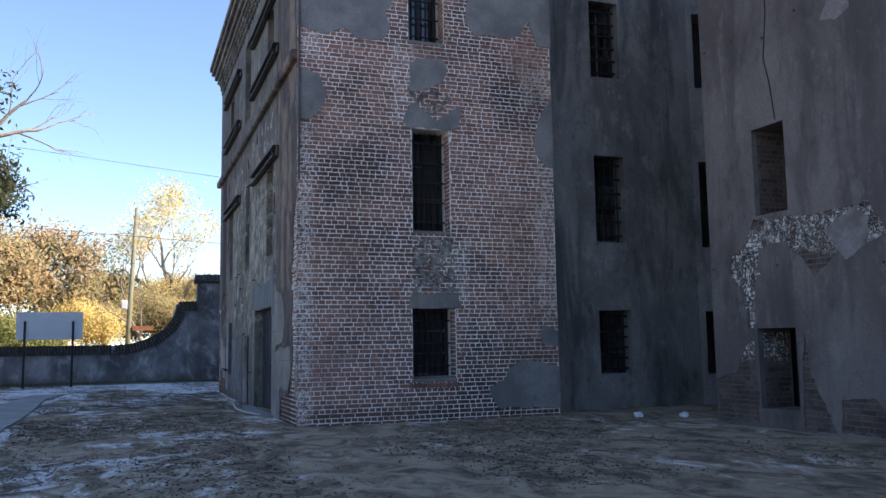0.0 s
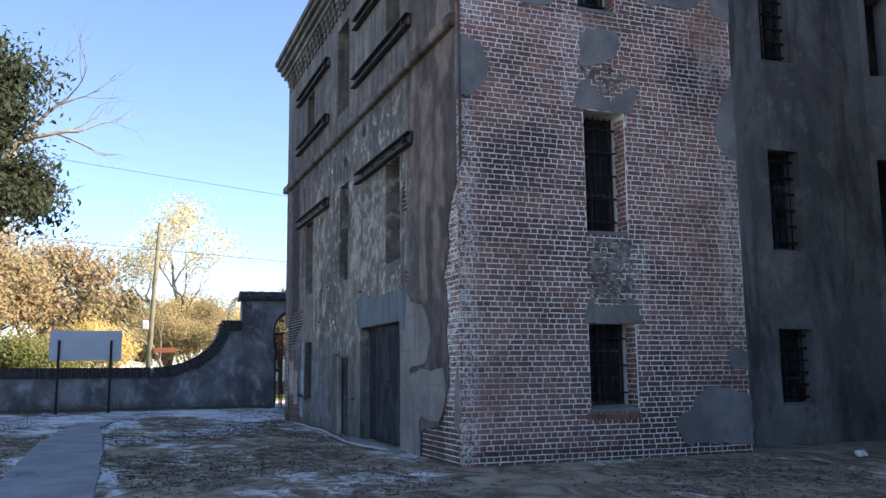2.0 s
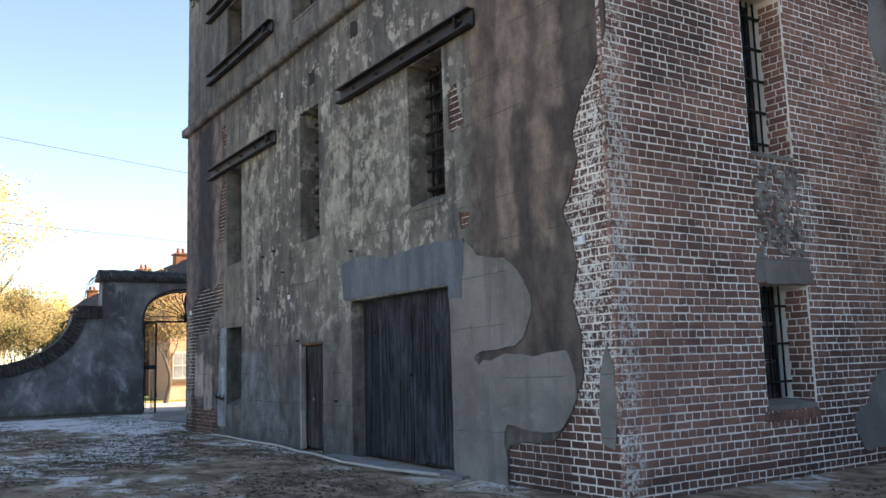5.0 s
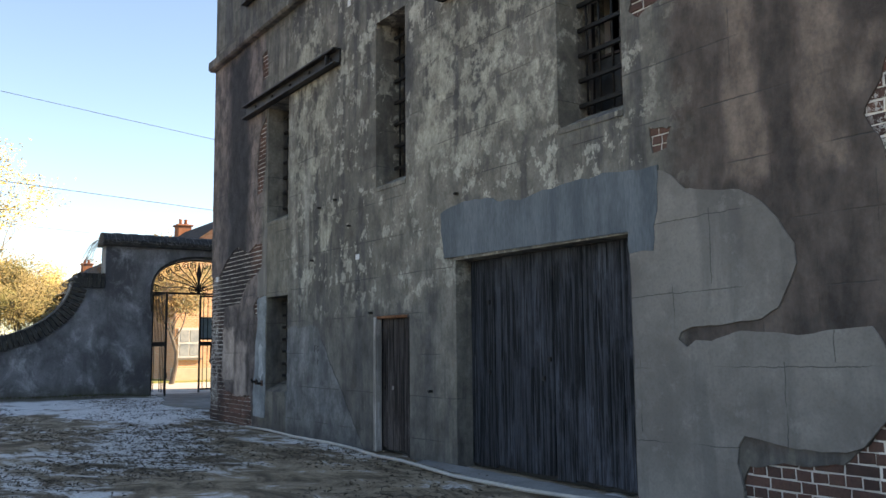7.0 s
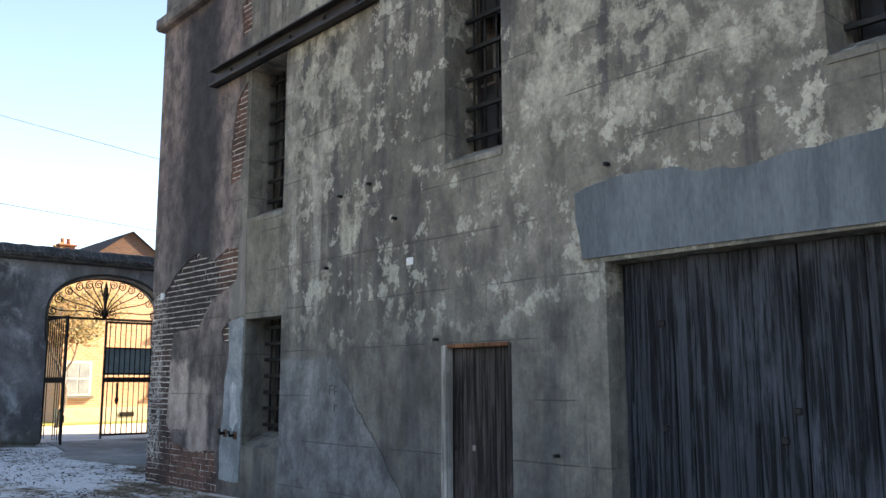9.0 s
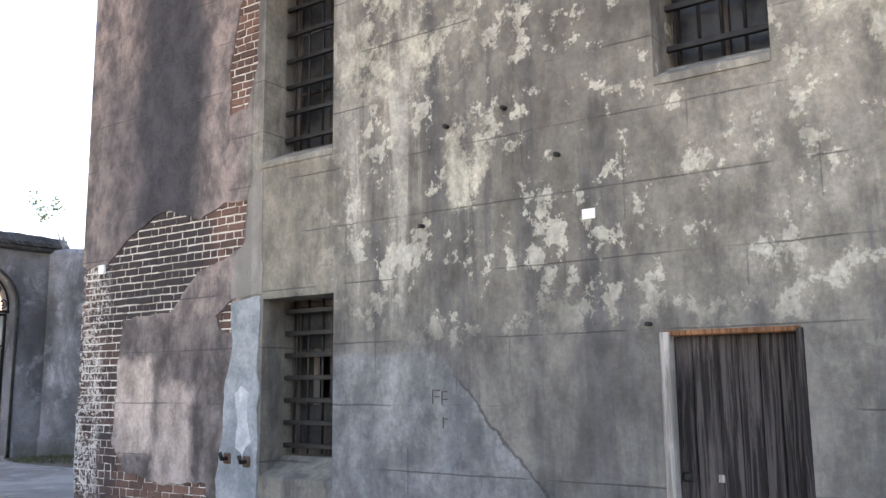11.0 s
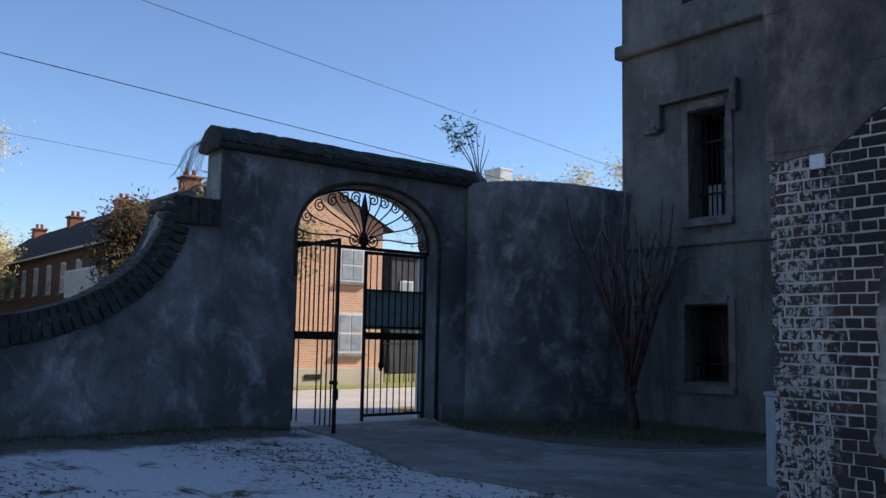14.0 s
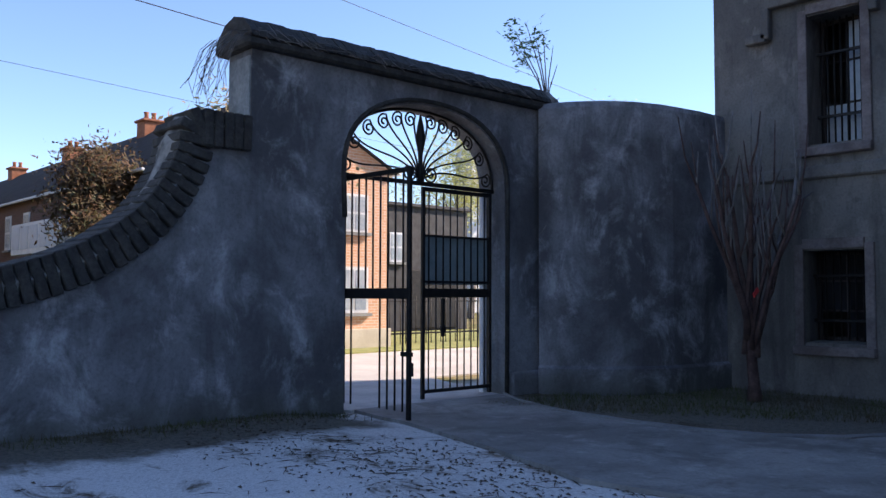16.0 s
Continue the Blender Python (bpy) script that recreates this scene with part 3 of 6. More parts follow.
def ragged(poly, step=0.07, amp=0.02, keep=None):
    """The outline cut into short steps with a worn, uneven edge; keep(p, q) is true for edges that stay straight."""
    out = []
    for i, p in enumerate(poly):
        q = poly[(i + 1) % len(poly)]
        out.append(p)
        if keep and keep(p, q):
            continue
        d = math.hypot(q[0] - p[0], q[1] - p[1])
        n = int(d / step)
        for k in range(1, n):
            s = k / n
            u, v = p[0] + (q[0] - p[0]) * s, p[1] + (q[1] - p[1]) * s
            w = noise.noise_vector(Vector((u * 5.1, v * 5.1, 3.3))) * amp * 1.6 + noise.noise_vector(Vector((u * 23, v * 23, 7.7))) * amp * 0.7
            out.append((u + w.x, v + w.y))
    return out


def rect(u0, u1, v0, v1):
    return [(u0, v0), (u1, v0), (u1, v1), (u0, v1)]


def slab(P, outline, holes, d0, d1, back=False):
    """A plate on the wall plane P(u, v, d): outline less holes, from depth d0 to d1 (outwards)."""
    bm = bmesh.new()
    loops = []
    for poly in [outline] + list(holes):
        vs = [bm.verts.new(P(u, v, d1)) for u, v in poly]
        for i, v in enumerate(vs):
            bm.edges.new((v, vs[(i + 1) % len(vs)]))
        loops.append((poly, vs))
    bmesh.ops.triangle_fill(bm, use_beauty=True, use_dissolve=False, edges=list(bm.edges))
    if back:
        faces = list(bm.faces)
        dup = bmesh.ops.duplicate(bm, geom=faces)
        off = Vector(P(0, 0, d0)) - Vector(P(0, 0, d1))
        bmesh.ops.translate(bm, vec=off, verts=[g for g in dup["geom"] if isinstance(g, bmesh.types.BMVert)])
    for poly, vs in loops:
        ws = [bm.verts.new(P(u, v, d0)) for u, v in poly]
        for i in range(len(vs)):
            j = (i + 1) % len(vs)
            bm.faces.new((vs[i], vs[j], ws[j], ws[i]))
    if back:
        bmesh.ops.remove_doubles(bm, verts=bm.verts, dist=1e-5)
    bmesh.ops.recalc_face_normals(bm, faces=bm.faces)
    return bm


def west(u, v, d):
    return (3.06 - d, u, v)


def south(u, v, d):
    return (u, 16.25 - d, v)


def wing(u, v, d):
    return (u, 17.1 - d, v)


def rear(u, v, d):
    return (11.0 - d, u, v)


def annex(u, v, d):
    return (10.38 - d, u, v)


def gatewall(u, v, d):
    return (u, 40.1 - d, v)


# ---- bricks: laid course by course in English bond ----
BRICK_MESHES = {}


def brick_mesh(w, h, mat, kind):
    key = (w, mat.name, kind)
    if key not in BRICK_MESHES:
        rnd = random.Random(hash((round(w * 1000), kind)) % 9973)
        vs, fs = brick_lists(w, h, 0.05, rnd)
        me = bpy.data.meshes.new("brick")
        me.from_pydata(vs, [], fs)
        me.materials.append(mat)
        BRICK_MESHES[key] = me
    return BRICK_MESHES[key]


def brick_lists(w, h, deep, rnd):
    """A worn brick: x along, y up, z out; chipped corners, front face slightly domed."""
    j = lambda s: rnd.uniform(-s, s)
    c = 0.006
    outer = [(-w / 2 + j(.0045), -h / 2 + j(.0045)), (w / 2 + j(.0045), -h / 2 + j(.0045)), (w / 2 + j(.0045), h / 2 + j(.0045)), (-w / 2 + j(.0045), h / 2 + j(.0045))]
    vs = [(x, y, -deep) for x, y in outer] + [(x, y, -c + j(.002)) for x, y in outer]
    vs += [(x * (1 - 2 * c / w), y * (1 - 2 * c / h), j(.002)) for x, y in outer]
    fs = [(8, 9, 10, 11)]
    for a in range(4):
        b = (a + 1) % 4
        fs += [(a, b, b + 4, a + 4), (a + 4, b + 4, b + 8, a + 8)]
    return vs, fs


def lay_bricks(wall, P, mat, u0, u1, v0, v1, d, want, near, row=0.087, length=0.25, seed=1, jitter=1.0, limit=300):
    """Bricks over the plane where want(u, v) holds; those for which near(u, v) holds are parts of their own."""
    rnd = random.Random(seed)
    ex = Vector(P(1, 0, 0)) - Vector(P(0, 0, 0))
    ey = Vector(P(0, 1, 0)) - Vector(P(0, 0, 0))
    ez = Vector(P(0, 0, 1)) - Vector(P(0, 0, 0))
    flip = ex.cross(ey).dot(ez) < 0
    verts, faces, made = [], [], 0
    rows = int((v1 - v0) / row)
    for r in range(rows):
        v = v0 + (r + 0.5) * row
        header = r % 2 == 1
        unit = length / 2 if header else length
        u = u0 - (unit / 2 if header else 0) - (0.12 if r % 4 == 2 else 0) + rnd.uniform(-0.02, 0.02)
        while u < u1:
            w = unit * rnd.uniform(0.93, 1.07)
            if not header and rnd.random() < 0.12:
                w = length / 2
            a, b = max(u, u0), min(u + w, u1)
            u += w
            if b - a < 0.04:
                continue
            for s0, s1 in want(a, b, v):
                if s1 - s0 < 0.035:
                    continue
                bw, bh = s1 - s0 - 0.013, row - 0.013
                cu, out = (s0 + s1) / 2, max(rnd.gauss(0.001, 0.003), -0.002) * jitter
                tilt = rnd.gauss(0, 0.008) * jitter
                full = abs((s1 - s0) - w) < 1e-6
                if full and near(cu, v) and made < limit:
                    std = 0.108 if w < length * 0.75 else 0.233
                    me = brick_mesh(std, bh, mat, rnd.randrange(3))
                    ob = new("brick", me)
                    ob.parent = wall
                    x, y, z = ex * (bw / std), ey, ez
                    m = Matrix((x, y, z)).transposed().to_4x4()
                    m = Matrix.Translation(P(cu, v, d + out)) @ m @ Matrix.Rotation(tilt, 4, "Z")
                    ob.matrix_world = m
                    made += 1
                    continue
                vs, fs = brick_lists(bw, bh, 0.05, rnd)
                base = len(verts)
                co, si = math.cos(tilt), math.sin(tilt)
                for x, y, z in vs:
                    verts.append(P(cu + x * co - y * si, v + x * si + y * co, d + out + z))
                faces += [tuple(base + k for k in (f[::-1] if flip else f)) for f in fs]
    if verts:
        ob = from_lists("brickwork", verts, faces, mat, wall)
        tagged(ob, kind="stuff")
    return made


def wanted(openings, covers, only=()):
    """Which pieces of a brick from a to b at height v show: cut by openings, dropped under full cover."""
    def f(a, b, v):
        spans = [(a, b)]
        for o0, o1, p0, p1 in openings:
            if p0 < v < p1:
                cut = []
                for s, e in spans:
                    if e <= o0 or s >= o1:
                        cut.append((s, e))
                    else:
                        if s < o0:
                            cut.append((s, o0))
                        if e > o1:
                            cut.append((o1, e))
                spans = cut
        keep = []
        for s, e in spans:
            pts = [(s, v - 0.04), (e, v - 0.04), (s, v + 0.04), (e, v + 0.04), ((s + e) / 2, v)]
            if any(all(inside(p, c) for p in pts) for c in covers):
                continue
            if only and not any(inside(p, c) for c in only for p in pts):
                continue
            keep.append((s, e))
        return keep
    return f


# ---- ground ----
def graded(lo, hi, fine_lo, fine_hi, fine, grow=1.35):
    xs = list(np.arange(fine_lo, fine_hi + 1e-6, fine))
    s, x = fine, fine_lo
    while x > lo:
        s *= grow
        x -= s
        xs.insert(0, max(x, lo))
    s, x = fine, fine_hi
    while x < hi:
        s *= grow
        x += s
        xs.append(min(x, hi))
    return xs


def ground_height(x, y):
    h = 0.03 * noise.noise(Vector((x * 0.35, y * 0.35, 0.2))) + 0.014 * noise.noise(Vector((x * 1.7, y * 1.7, 4.0))) + 0.008 * noise.noise(Vector((x * 5.0, y * 5.0, 9.0)))
    fade = max(0.0, min(1.0, (41.0 - y) / 2.5)) * max(0.0, min(1.0, (14.0 - abs(x)) / 4))
    bank = 0.09 * max(0.0, 1 - abs(y - 40.0) / 1.6) * max(0.0, min(1.0, (4.2 - x) / 0.8)) * max(0.0, min(1.0, (x + 14) / 3))
    if x > 3.2 and y > 31 or 15.5 < y < 31 and x > 2.9:
        fade *= 0.15
    return h * fade - 0.012 + bank


gx, gy = graded(-900, 900, -7, 12, 0.16), graded(-900, 900, 3, 41.4, 0.16)
gverts = [(x, y, ground_height(x, y)) for y in gy for x in gx]
nx = len(gx)
gfaces = [(j * nx + i, j * nx + i + 1, (j + 1) * nx + i + 1, (j + 1) * nx + i) for j in range(len(gy) - 1) for i in range(nx - 1)]
ground = from_lists("ground", gverts, gfaces, YARD, smooth=True)
tagged(ground, "sandy yard ground with pale patches and leaf mould", "ground", kind="structure")


def flat_slab(name, outline, top, material, label, low=-0.06, rag=0.03):
    bm = slab(lambda u, v, d: (u, v, d), ragged(outline, 0.25, rag), [], low, top)
    ob = part(name, bm, material)
    return tagged(ob, label, name.replace("_", " "), kind="structure")


flat_slab("driveway", [(4.55, 40.1), (4.4, 38.9), (4.0, 37.2), (3.5, 35.6), (3.8, 33.6), (4.2, 31.0), (11.0, 31.0), (11.0, 33.4), (9.0, 34.15), (6.9, 35.0), (6.35, 36.2), (6.4, 38.2), (7.25, 40.1)], 0.03, ASPHALT, "worn grey concrete drive running to the gate")
flat_slab("pavement", [(-3.4, 10.0), (-2.2, 10.0), (-2.1, 22.0), (-2.25, 29.0), (-1.9, 31.8), (-2.9, 31.8), (-3.4, 24.0)], 0.03, CONCRETE, "cracked pale concrete path through the yard")
flat_slab("road", [(-40, 43.0), (60, 42.6), (60, 48.4), (-40, 48.6)], 0.02, ROAD, "sunlit street beyond the gate")
flat_slab("gate_apron", [(4.5, 40.1), (7.25, 40.1), (8.2, 42.9), (3.6, 42.9)], 0.022, APRON, "concrete apron through the gate")
kerb = [(7.25, 40.05), (6.75, 39.2), (6.42, 38.2), (6.33, 37.2), (6.38, 36.2), (6.62, 35.5), (7.1, 34.95), (8.0, 34.5), (9.2, 34.1), (11.0, 33.4)]
flat_slab("kerb", kerb + [(x + 0.12, y + 0.1) for x, y in kerb[::-1]], 0.045, CONCRETE, "low pale concrete edging of the drive", rag=0.02)
flat_slab("lawn", [(4.0, 48.5), (40, 48.4), (40, 57), (4.0, 57)], 0.05, LAWN, "strip of sunlit grass before the brick house")

# ---- west wall of the jail: stucco over brick ----
W_OPEN = [(19.25, 22.08, -0.1, 2.42), (23.12, 24.03, -0.1, 1.82), (26.97, 27.88, 0.62, 2.28), (19.27, 20.2, 3.55, 5.66), (23.18, 24.0, 3.55, 5.97), (27.0, 27.93, 3.55, 5.68),
          (19.27, 20.2, 8.32, 9.9), (23.2, 24.3, 7.8, 10.1), (27.0, 27.93, 8.3, 9.45)]
BLOCK_TOP, Y0, Y1 = 11.0, 16.25, 30.82
W_HOLES = [rect(*o) if o[2] > 0 else None for o in W_OPEN]


def with_doors(base, u0, u1, top):
    """The outline of a wall from u0 to u1 whose doors cut its foot."""
    pts = [(u0, base)]
    for a, b, lo, hi in sorted(W_OPEN):
        if lo < 0:
            pts += [(a, base), (a, hi), (b, hi), (b, base)]
    return pts + [(u1, base), (u1, top), (u0, top)]


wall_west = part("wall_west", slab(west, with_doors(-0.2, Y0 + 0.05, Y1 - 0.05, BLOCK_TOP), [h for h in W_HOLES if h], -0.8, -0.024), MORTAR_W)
tagged(wall_west, "tall jail wall of weathered stucco over brown brick", "wall", kind="structure")

EXPOSED_CORNER = [(18.14, -0.2), (18.14, 0.3), (18.08, 0.45), (17.7, 0.5), (17.3, 0.54), (17.1, 0.7), (16.91, 0.99), (16.78, 1.26), (16.8, 1.69), (16.9, 2.03), (16.8, 2.41), (16.86, 2.72), (16.99, 3.0), (16.7, 3.56), (16.77, 3.87), (16.63, 4.18), (16.36, 4.49), (16.22, 4.8)]
EXPOSED_FAR = [(30.82, 2.83), (30.39, 2.79), (30.03, 3.04), (29.56, 3.26), (29.27, 3.28), (28.8, 3.13), (28.45, 3.27), (28.12, 3.25), (28.16, 2.8), (28.31, 2.75), (28.82, 2.6), (29.22, 2.22), (30.02, 2.19), (30.06, 1.86), (30.12, 0.87), (29.89, 0.6), (29.3, 0.5), (28.6, 0.55), (28.45, -0.2)]
SPALLS = [[(28.53, 2.15), (28.32, 2.28), (28.1, 2.2), (28.08, 2.05), (28.28, 1.95), (28.45, 2.0)], [(28.0, 5.55), (28.3, 5.3), (28.42, 4.7), (28.4, 4.15), (28.15, 4.2), (28.02, 4.6)],
          [(19.15, 5.0), (18.95, 5.05), (18.9, 4.7), (18.8, 4.5), (19.05, 4.4), (19.18, 4.5)], [(18.98, 3.35), (18.72, 3.3), (18.78, 3.12), (18.95, 3.1)], [(28.25, 6.75), (28.0, 6.8), (27.95, 6.3), (28.2, 6.25)]]


def straight(p, q):
    return abs(p[0] - q[0]) > 3 or abs(p[1] - q[1]) > 3 or p[1] < -0.1 and q[1] < -0.1


doors_foot = []
for a, b, lo, hi in sorted(W_OPEN):
    if lo < 0:
        doors_foot += [(a, -0.2), (a, hi), (b, hi), (b, -0.2)]
outer = ragged(EXPOSED_CORNER, 0.06, 0.02, straight)
outer = outer[:len(outer) - 1 - next(i for i, p in enumerate(reversed(outer)) if p == EXPOSED_CORNER[-1]) + 1]
far_edge = ragged(EXPOSED_FAR, 0.06, 0.02, straight)
far_edge = far_edge[:far_edge.index(EXPOSED_FAR[-1]) + 1]
W_PLASTER = outer + [(16.2, 4.9), (16.2, BLOCK_TOP), (Y1 + 0.02, BLOCK_TOP)] + far_edge + doors_foot[::-1]
spall_loops = [ragged(s, 0.05, 0.02) for s in SPALLS]
stucco = part("stucco_coat", slab(west, W_PLASTER, [h for h in W_HOLES if h] + spall_loops, -0.033, 0.0), STUCCO_W, wall_west, "stained grey-brown stucco with lime bloom")


patch = [(19.24, 2.9), (18.92, 2.95), (18.76, 2.88), (18.59, 2.72), (18.33, 2.67), (18.05, 2.63), (17.86, 2.51), (17.71, 2.35), (17.58, 2.14), (17.57, 1.99), (17.66, 1.81), (17.74, 1.67), (17.89, 1.59), (18.21, 1.56), (18.58, 1.54), (18.69, 1.5), (18.72, 1.44), (18.63, 1.37), (18.54, 1.43), (18.38, 1.42), (18.09, 1.5),
         (17.54, 1.46), (17.19, 1.5), (17.02, 1.51), (16.95, 1.4), (16.89, 1.23), (16.89, 1.01), (16.97, 0.86), (17.13, 0.68), (17.27, 0.63), (17.64, 0.62), (17.93, 0.66), (18.1, 0.68), (18.16, 0.6), (18.18, 0.46), (18.12, 0.25), (18.14, -0.1), (19.24, -0.1)]
part("cement_patch", slab(west, ragged(patch, 0.06, 0.008, straight), [], -0.01, 0.016), CEMENT, wall_west, "smooth grey cement repair")
lintel = [(22.35, 3.0), (22.28, 2.45), (19.25, 2.425), (19.25, 2.22), (18.96, 2.22), (18.9, 2.57), (18.88, 2.98), (19.64, 3.01), (20.43, 3.0), (20.81, 2.95), (21.62, 3.08), (22.1, 3.06)]
part("cement_lintel", slab(west, ragged(lintel, 0.1, 0.025, straight), [], -0.01, 0.022), CEMENT_BLUE, wall_west, "blue-grey cement lintel band over the doors")
pale = [(28.3, 2.25), (27.9, 2.3), (27.9, 0.2), (28.42, 0.2), (28.45, 0.6), (28.36, 1.0), (28.36, 1.43), (28.26, 1.8)]
part("plaster_patch", slab(west, ragged(pale, 0.08, 0.025, straight), [], -0.01, 0.014), PALE, wall_west, "pale blue-grey patching plaster beside the window")
part("cement_patch", slab(west, ragged([(16.56, 0.55), (16.38, 0.5), (16.3, 0.9), (16.33, 1.3), (16.42, 1.55), (16.52, 1.3), (16.57, 0.9)], 0.06, 0.015), [], -0.03, -0.006), CEMENT, wall_west, "tongue of grey cement on the corner")
part("plaster_patch", slab(west, ragged([(28.2, 1.4), (28.12, 1.47), (28.0, 1.4), (28.02, 1.2), (27.97, 0.95), (28.08, 0.83), (28.18, 0.9), (28.15, 1.15)], 0.04, 0.025), [], 0.0, 0.018), FILLER, wall_west, "patch of pale grey filler")
infill = [(28.0, 3.5), (27.9, 3.5), (27.88, 2.32), (28.3, 2.3), (28.28, 2.7), (28.12, 2.85), (28.1, 3.3)]
part("plaster_patch", slab(west, ragged(infill, 0.08, 0.02), [], -0.01, 0.008), CEMENT, wall_west)

# returns of the reveals, in stucco
for a, b, lo, hi in W_OPEN:
    lo = max(lo, 0)
    bm = bmesh.new()
    for u, s in ((a, 1), (b, -1)):
        add_box(bm, ((3.06 + 0.35), u + s * 0.006, (lo + hi) / 2), (0.7, 0.012, hi - lo))
    add_box(bm, (3.06 + 0.35, (a + b) / 2, hi - 0.006), (0.7, b - a - 0.03, 0.012))
    part("reveal", bm, STUCCO_W, wall_west)

# ---- south wall of the block: bare brick with stucco patches ----
S_OPEN = [(5.37, 6.3, 0.78, 2.24), (5.4, 6.22, 3.76, 5.92), (5.35, 6.13, 7.75, 9.8)]
X0, X1 = 3.06, 8.62
wall_south = part("wall_south", slab(south, rect(X0 + 0.02, X1, -0.2, BLOCK_TOP), [rect(*o) for o in S_OPEN], -0.8, -0.005), MORTAR)
tagged(wall_south, "brick jail wall with pale mortar and patches of grey stucco", "wall", kind="structure")
S_COVER = [ragged(p, 0.06, 0.025, straight) for p in (
    [(3.02, 6.96), (3.3, 6.92), (3.47, 6.85), (3.62, 6.55), (3.57, 6.25), (3.4, 6.05), (3.21, 5.92), (3.02, 5.98)],
    [(5.37, 7.25), (5.54, 7.42), (6.1, 7.45), (6.2, 7.2), (6.02, 6.9), (5.6, 6.72), (5.35, 6.72)],
    [(5.2, 6.05), (5.34, 6.4), (5.52, 6.48), (5.67, 6.24), (5.95, 6.12), (6.2, 6.3), (6.5, 6.48), (6.48, 6.2), (6.38, 5.95), (5.3, 5.93)],
    [(8.64, 6.85), (8.45, 6.6), (8.28, 6.29), (8.17, 5.8), (8.25, 5.5), (8.45, 5.3), (8.64, 5.25)],
    [(8.64, 1.75), (8.3, 1.9), (8.2, 1.65), (8.3, 1.45), (8.64, 1.4)],
    [(8.64, 1.0), (8.2, 1.1), (7.75, 1.15), (7.45, 0.98), (7.35, 0.75), (7.03, 0.6), (7.05, 0.42), (7.2, 0.2), (8.64, 0.12)],
    [(3.02, 7.85), (3.6, 7.7), (3.95, 7.9), (4.3, 7.68), (4.8, 7.72), (4.95, 7.99), (4.85, 8.35), (5.1, 8.7), (5.0, 9.6), (5.2, 11.0), (3.02, 11.0)],
    [(8.64, 7.95), (8.3, 8.0), (8.1, 8.5), (7.9, 8.15), (7.64, 8.05), (7.1, 8.1), (6.84, 8.03), (6.6, 8.35), (6.7, 9.0), (6.5, 9.9), (6.4, 11.0), (8.64, 11.0)],
    [(5.38, 2.6), (5.6, 2.5), (6.0, 2.56), (6.36, 2.55), (6.42, 2.24), (5.3, 2.24)])]
for i, p in enumerate(S_COVER):
    part("stucco_patch", slab(south, p, [], -0.012, 0.016 if i != 8 else 0.01), STUCCO_S if i != 8 else CEMENT, wall_south)

# block's return to the wing, its north side and roof
for nm, c, s, mt in (("wall_east", (8.62 - 0.15, 23.5, 5.4), (0.3, 12.9, 11.2), STUCCO_DARK), ("wall_north", (5.85, Y1 - 0.2, 5.4), (5.0, 0.4, 11.2), STUCCO_REAR)):
    tagged(part(nm, box(c, s), mt), "sooty stucco side wall of the jail block", "wall", kind="structure")
tagged(part("roof", box((5.8, 23.5, 11.55), (5.5, 14.4, 0.3)), ROOF), "flat dark roof of the jail block", "roof", kind="structure")

# ---- wing wall set back from the block, in deep shade ----
WING_OPEN = [(10.15, 11.0, 0.7, 2.22), (10.15, 10.95, 3.74, 5.84), (10.15, 10.93, 7.7, 9.6)]
wall_wing = part("wall_wing", slab(wing, rect(8.5, 12.9, -0.2, 18), [rect(*o) for o in WING_OPEN], -0.7, 0), STUCCO_DARK)
tagged(wall_wing, "soot-dark stucco wing wall with barred windows", "wall", kind="structure")
ax, ay = Vector((12.9, 17.1)), Vector((15.7, 16.0))
along = (ay - ax).normalized()


def angled(u, v, d):
    p = ax + along * u
    return (p.x + along.y * d, p.y - along.x * d, v)


ANG_OPEN = [(0.15, 0.7, 0.7, 2.2), (0.15, 0.7, 3.74, 5.84), (0.15, 0.7, 7.7, 9.6)]
wall_angle = part("wall_angle", slab(angled, rect(0, 3.0, -0.2, 18), [rect(*o) for o in ANG_OPEN], -0.7, 0), STUCCO_DARK)
tagged(wall_angle, "soot-dark stucco wall turning the court's corner", "wall", kind="structure")
# jail body; its unseen height is made up to shade yard and walls
bm = box((19.5, 26.4, 9), (12.0, 16.6, 18))
tagged(part("wall_body", bm, STUCCO_DARK), "plain stucco body of the jail, made high to shade the yard", "wall", kind="structure")
# unseen block, added and sized to keep the sun off the south wall
tagged(part("wall_court", box((20.3, 12.8, 10), (10.4, 10.4, 20)), STUCCO_DARK), "unseen block added to keep sun off the south wall", "wall", kind="structure")

# ---- rear wing by the gate ----
REAR_OPEN = [(36.28, 37.2, 0.75, 2.2), (36.27, 37.08, 3.8, 5.86), (36.27, 37.2, 8.0, 9.8)]
wall_rear = part("wall_rear", slab(rear, rect(34.95, 38.68, -0.2, 11.5), [rect(*o) for o in REAR_OPEN], -0.6, 0), STUCCO_REAR)
tagged(wall_rear, "grey stucco rear wing with two barred windows", "wall", kind="structure")
bm = bmesh.new()
add_box(bm, (13.4, 38.5, 5.6), (3.6, 0.36, 11.8))
add_box(bm, (13.4, 35.13, 5.6), (3.6, 0.36, 11.8))
tagged(part("wall_rear_sides", bm, STUCCO_REAR), "grey stucco return walls of the rear wing", "wall", kind="structure")
bm = bmesh.new()
add_box(bm, (10.95, 36.82, 7.42), (0.22, 3.9, 0.28), bevel=0.03)
add_box(bm, (10.97, 36.82, 3.4), (0.12, 3.8, 0.2), bevel=0.03)
tagged(part("trim", bm, STUCCO_REAR), "stucco string courses on the rear wing", "trim", kind="structure")
bm = bmesh.new()
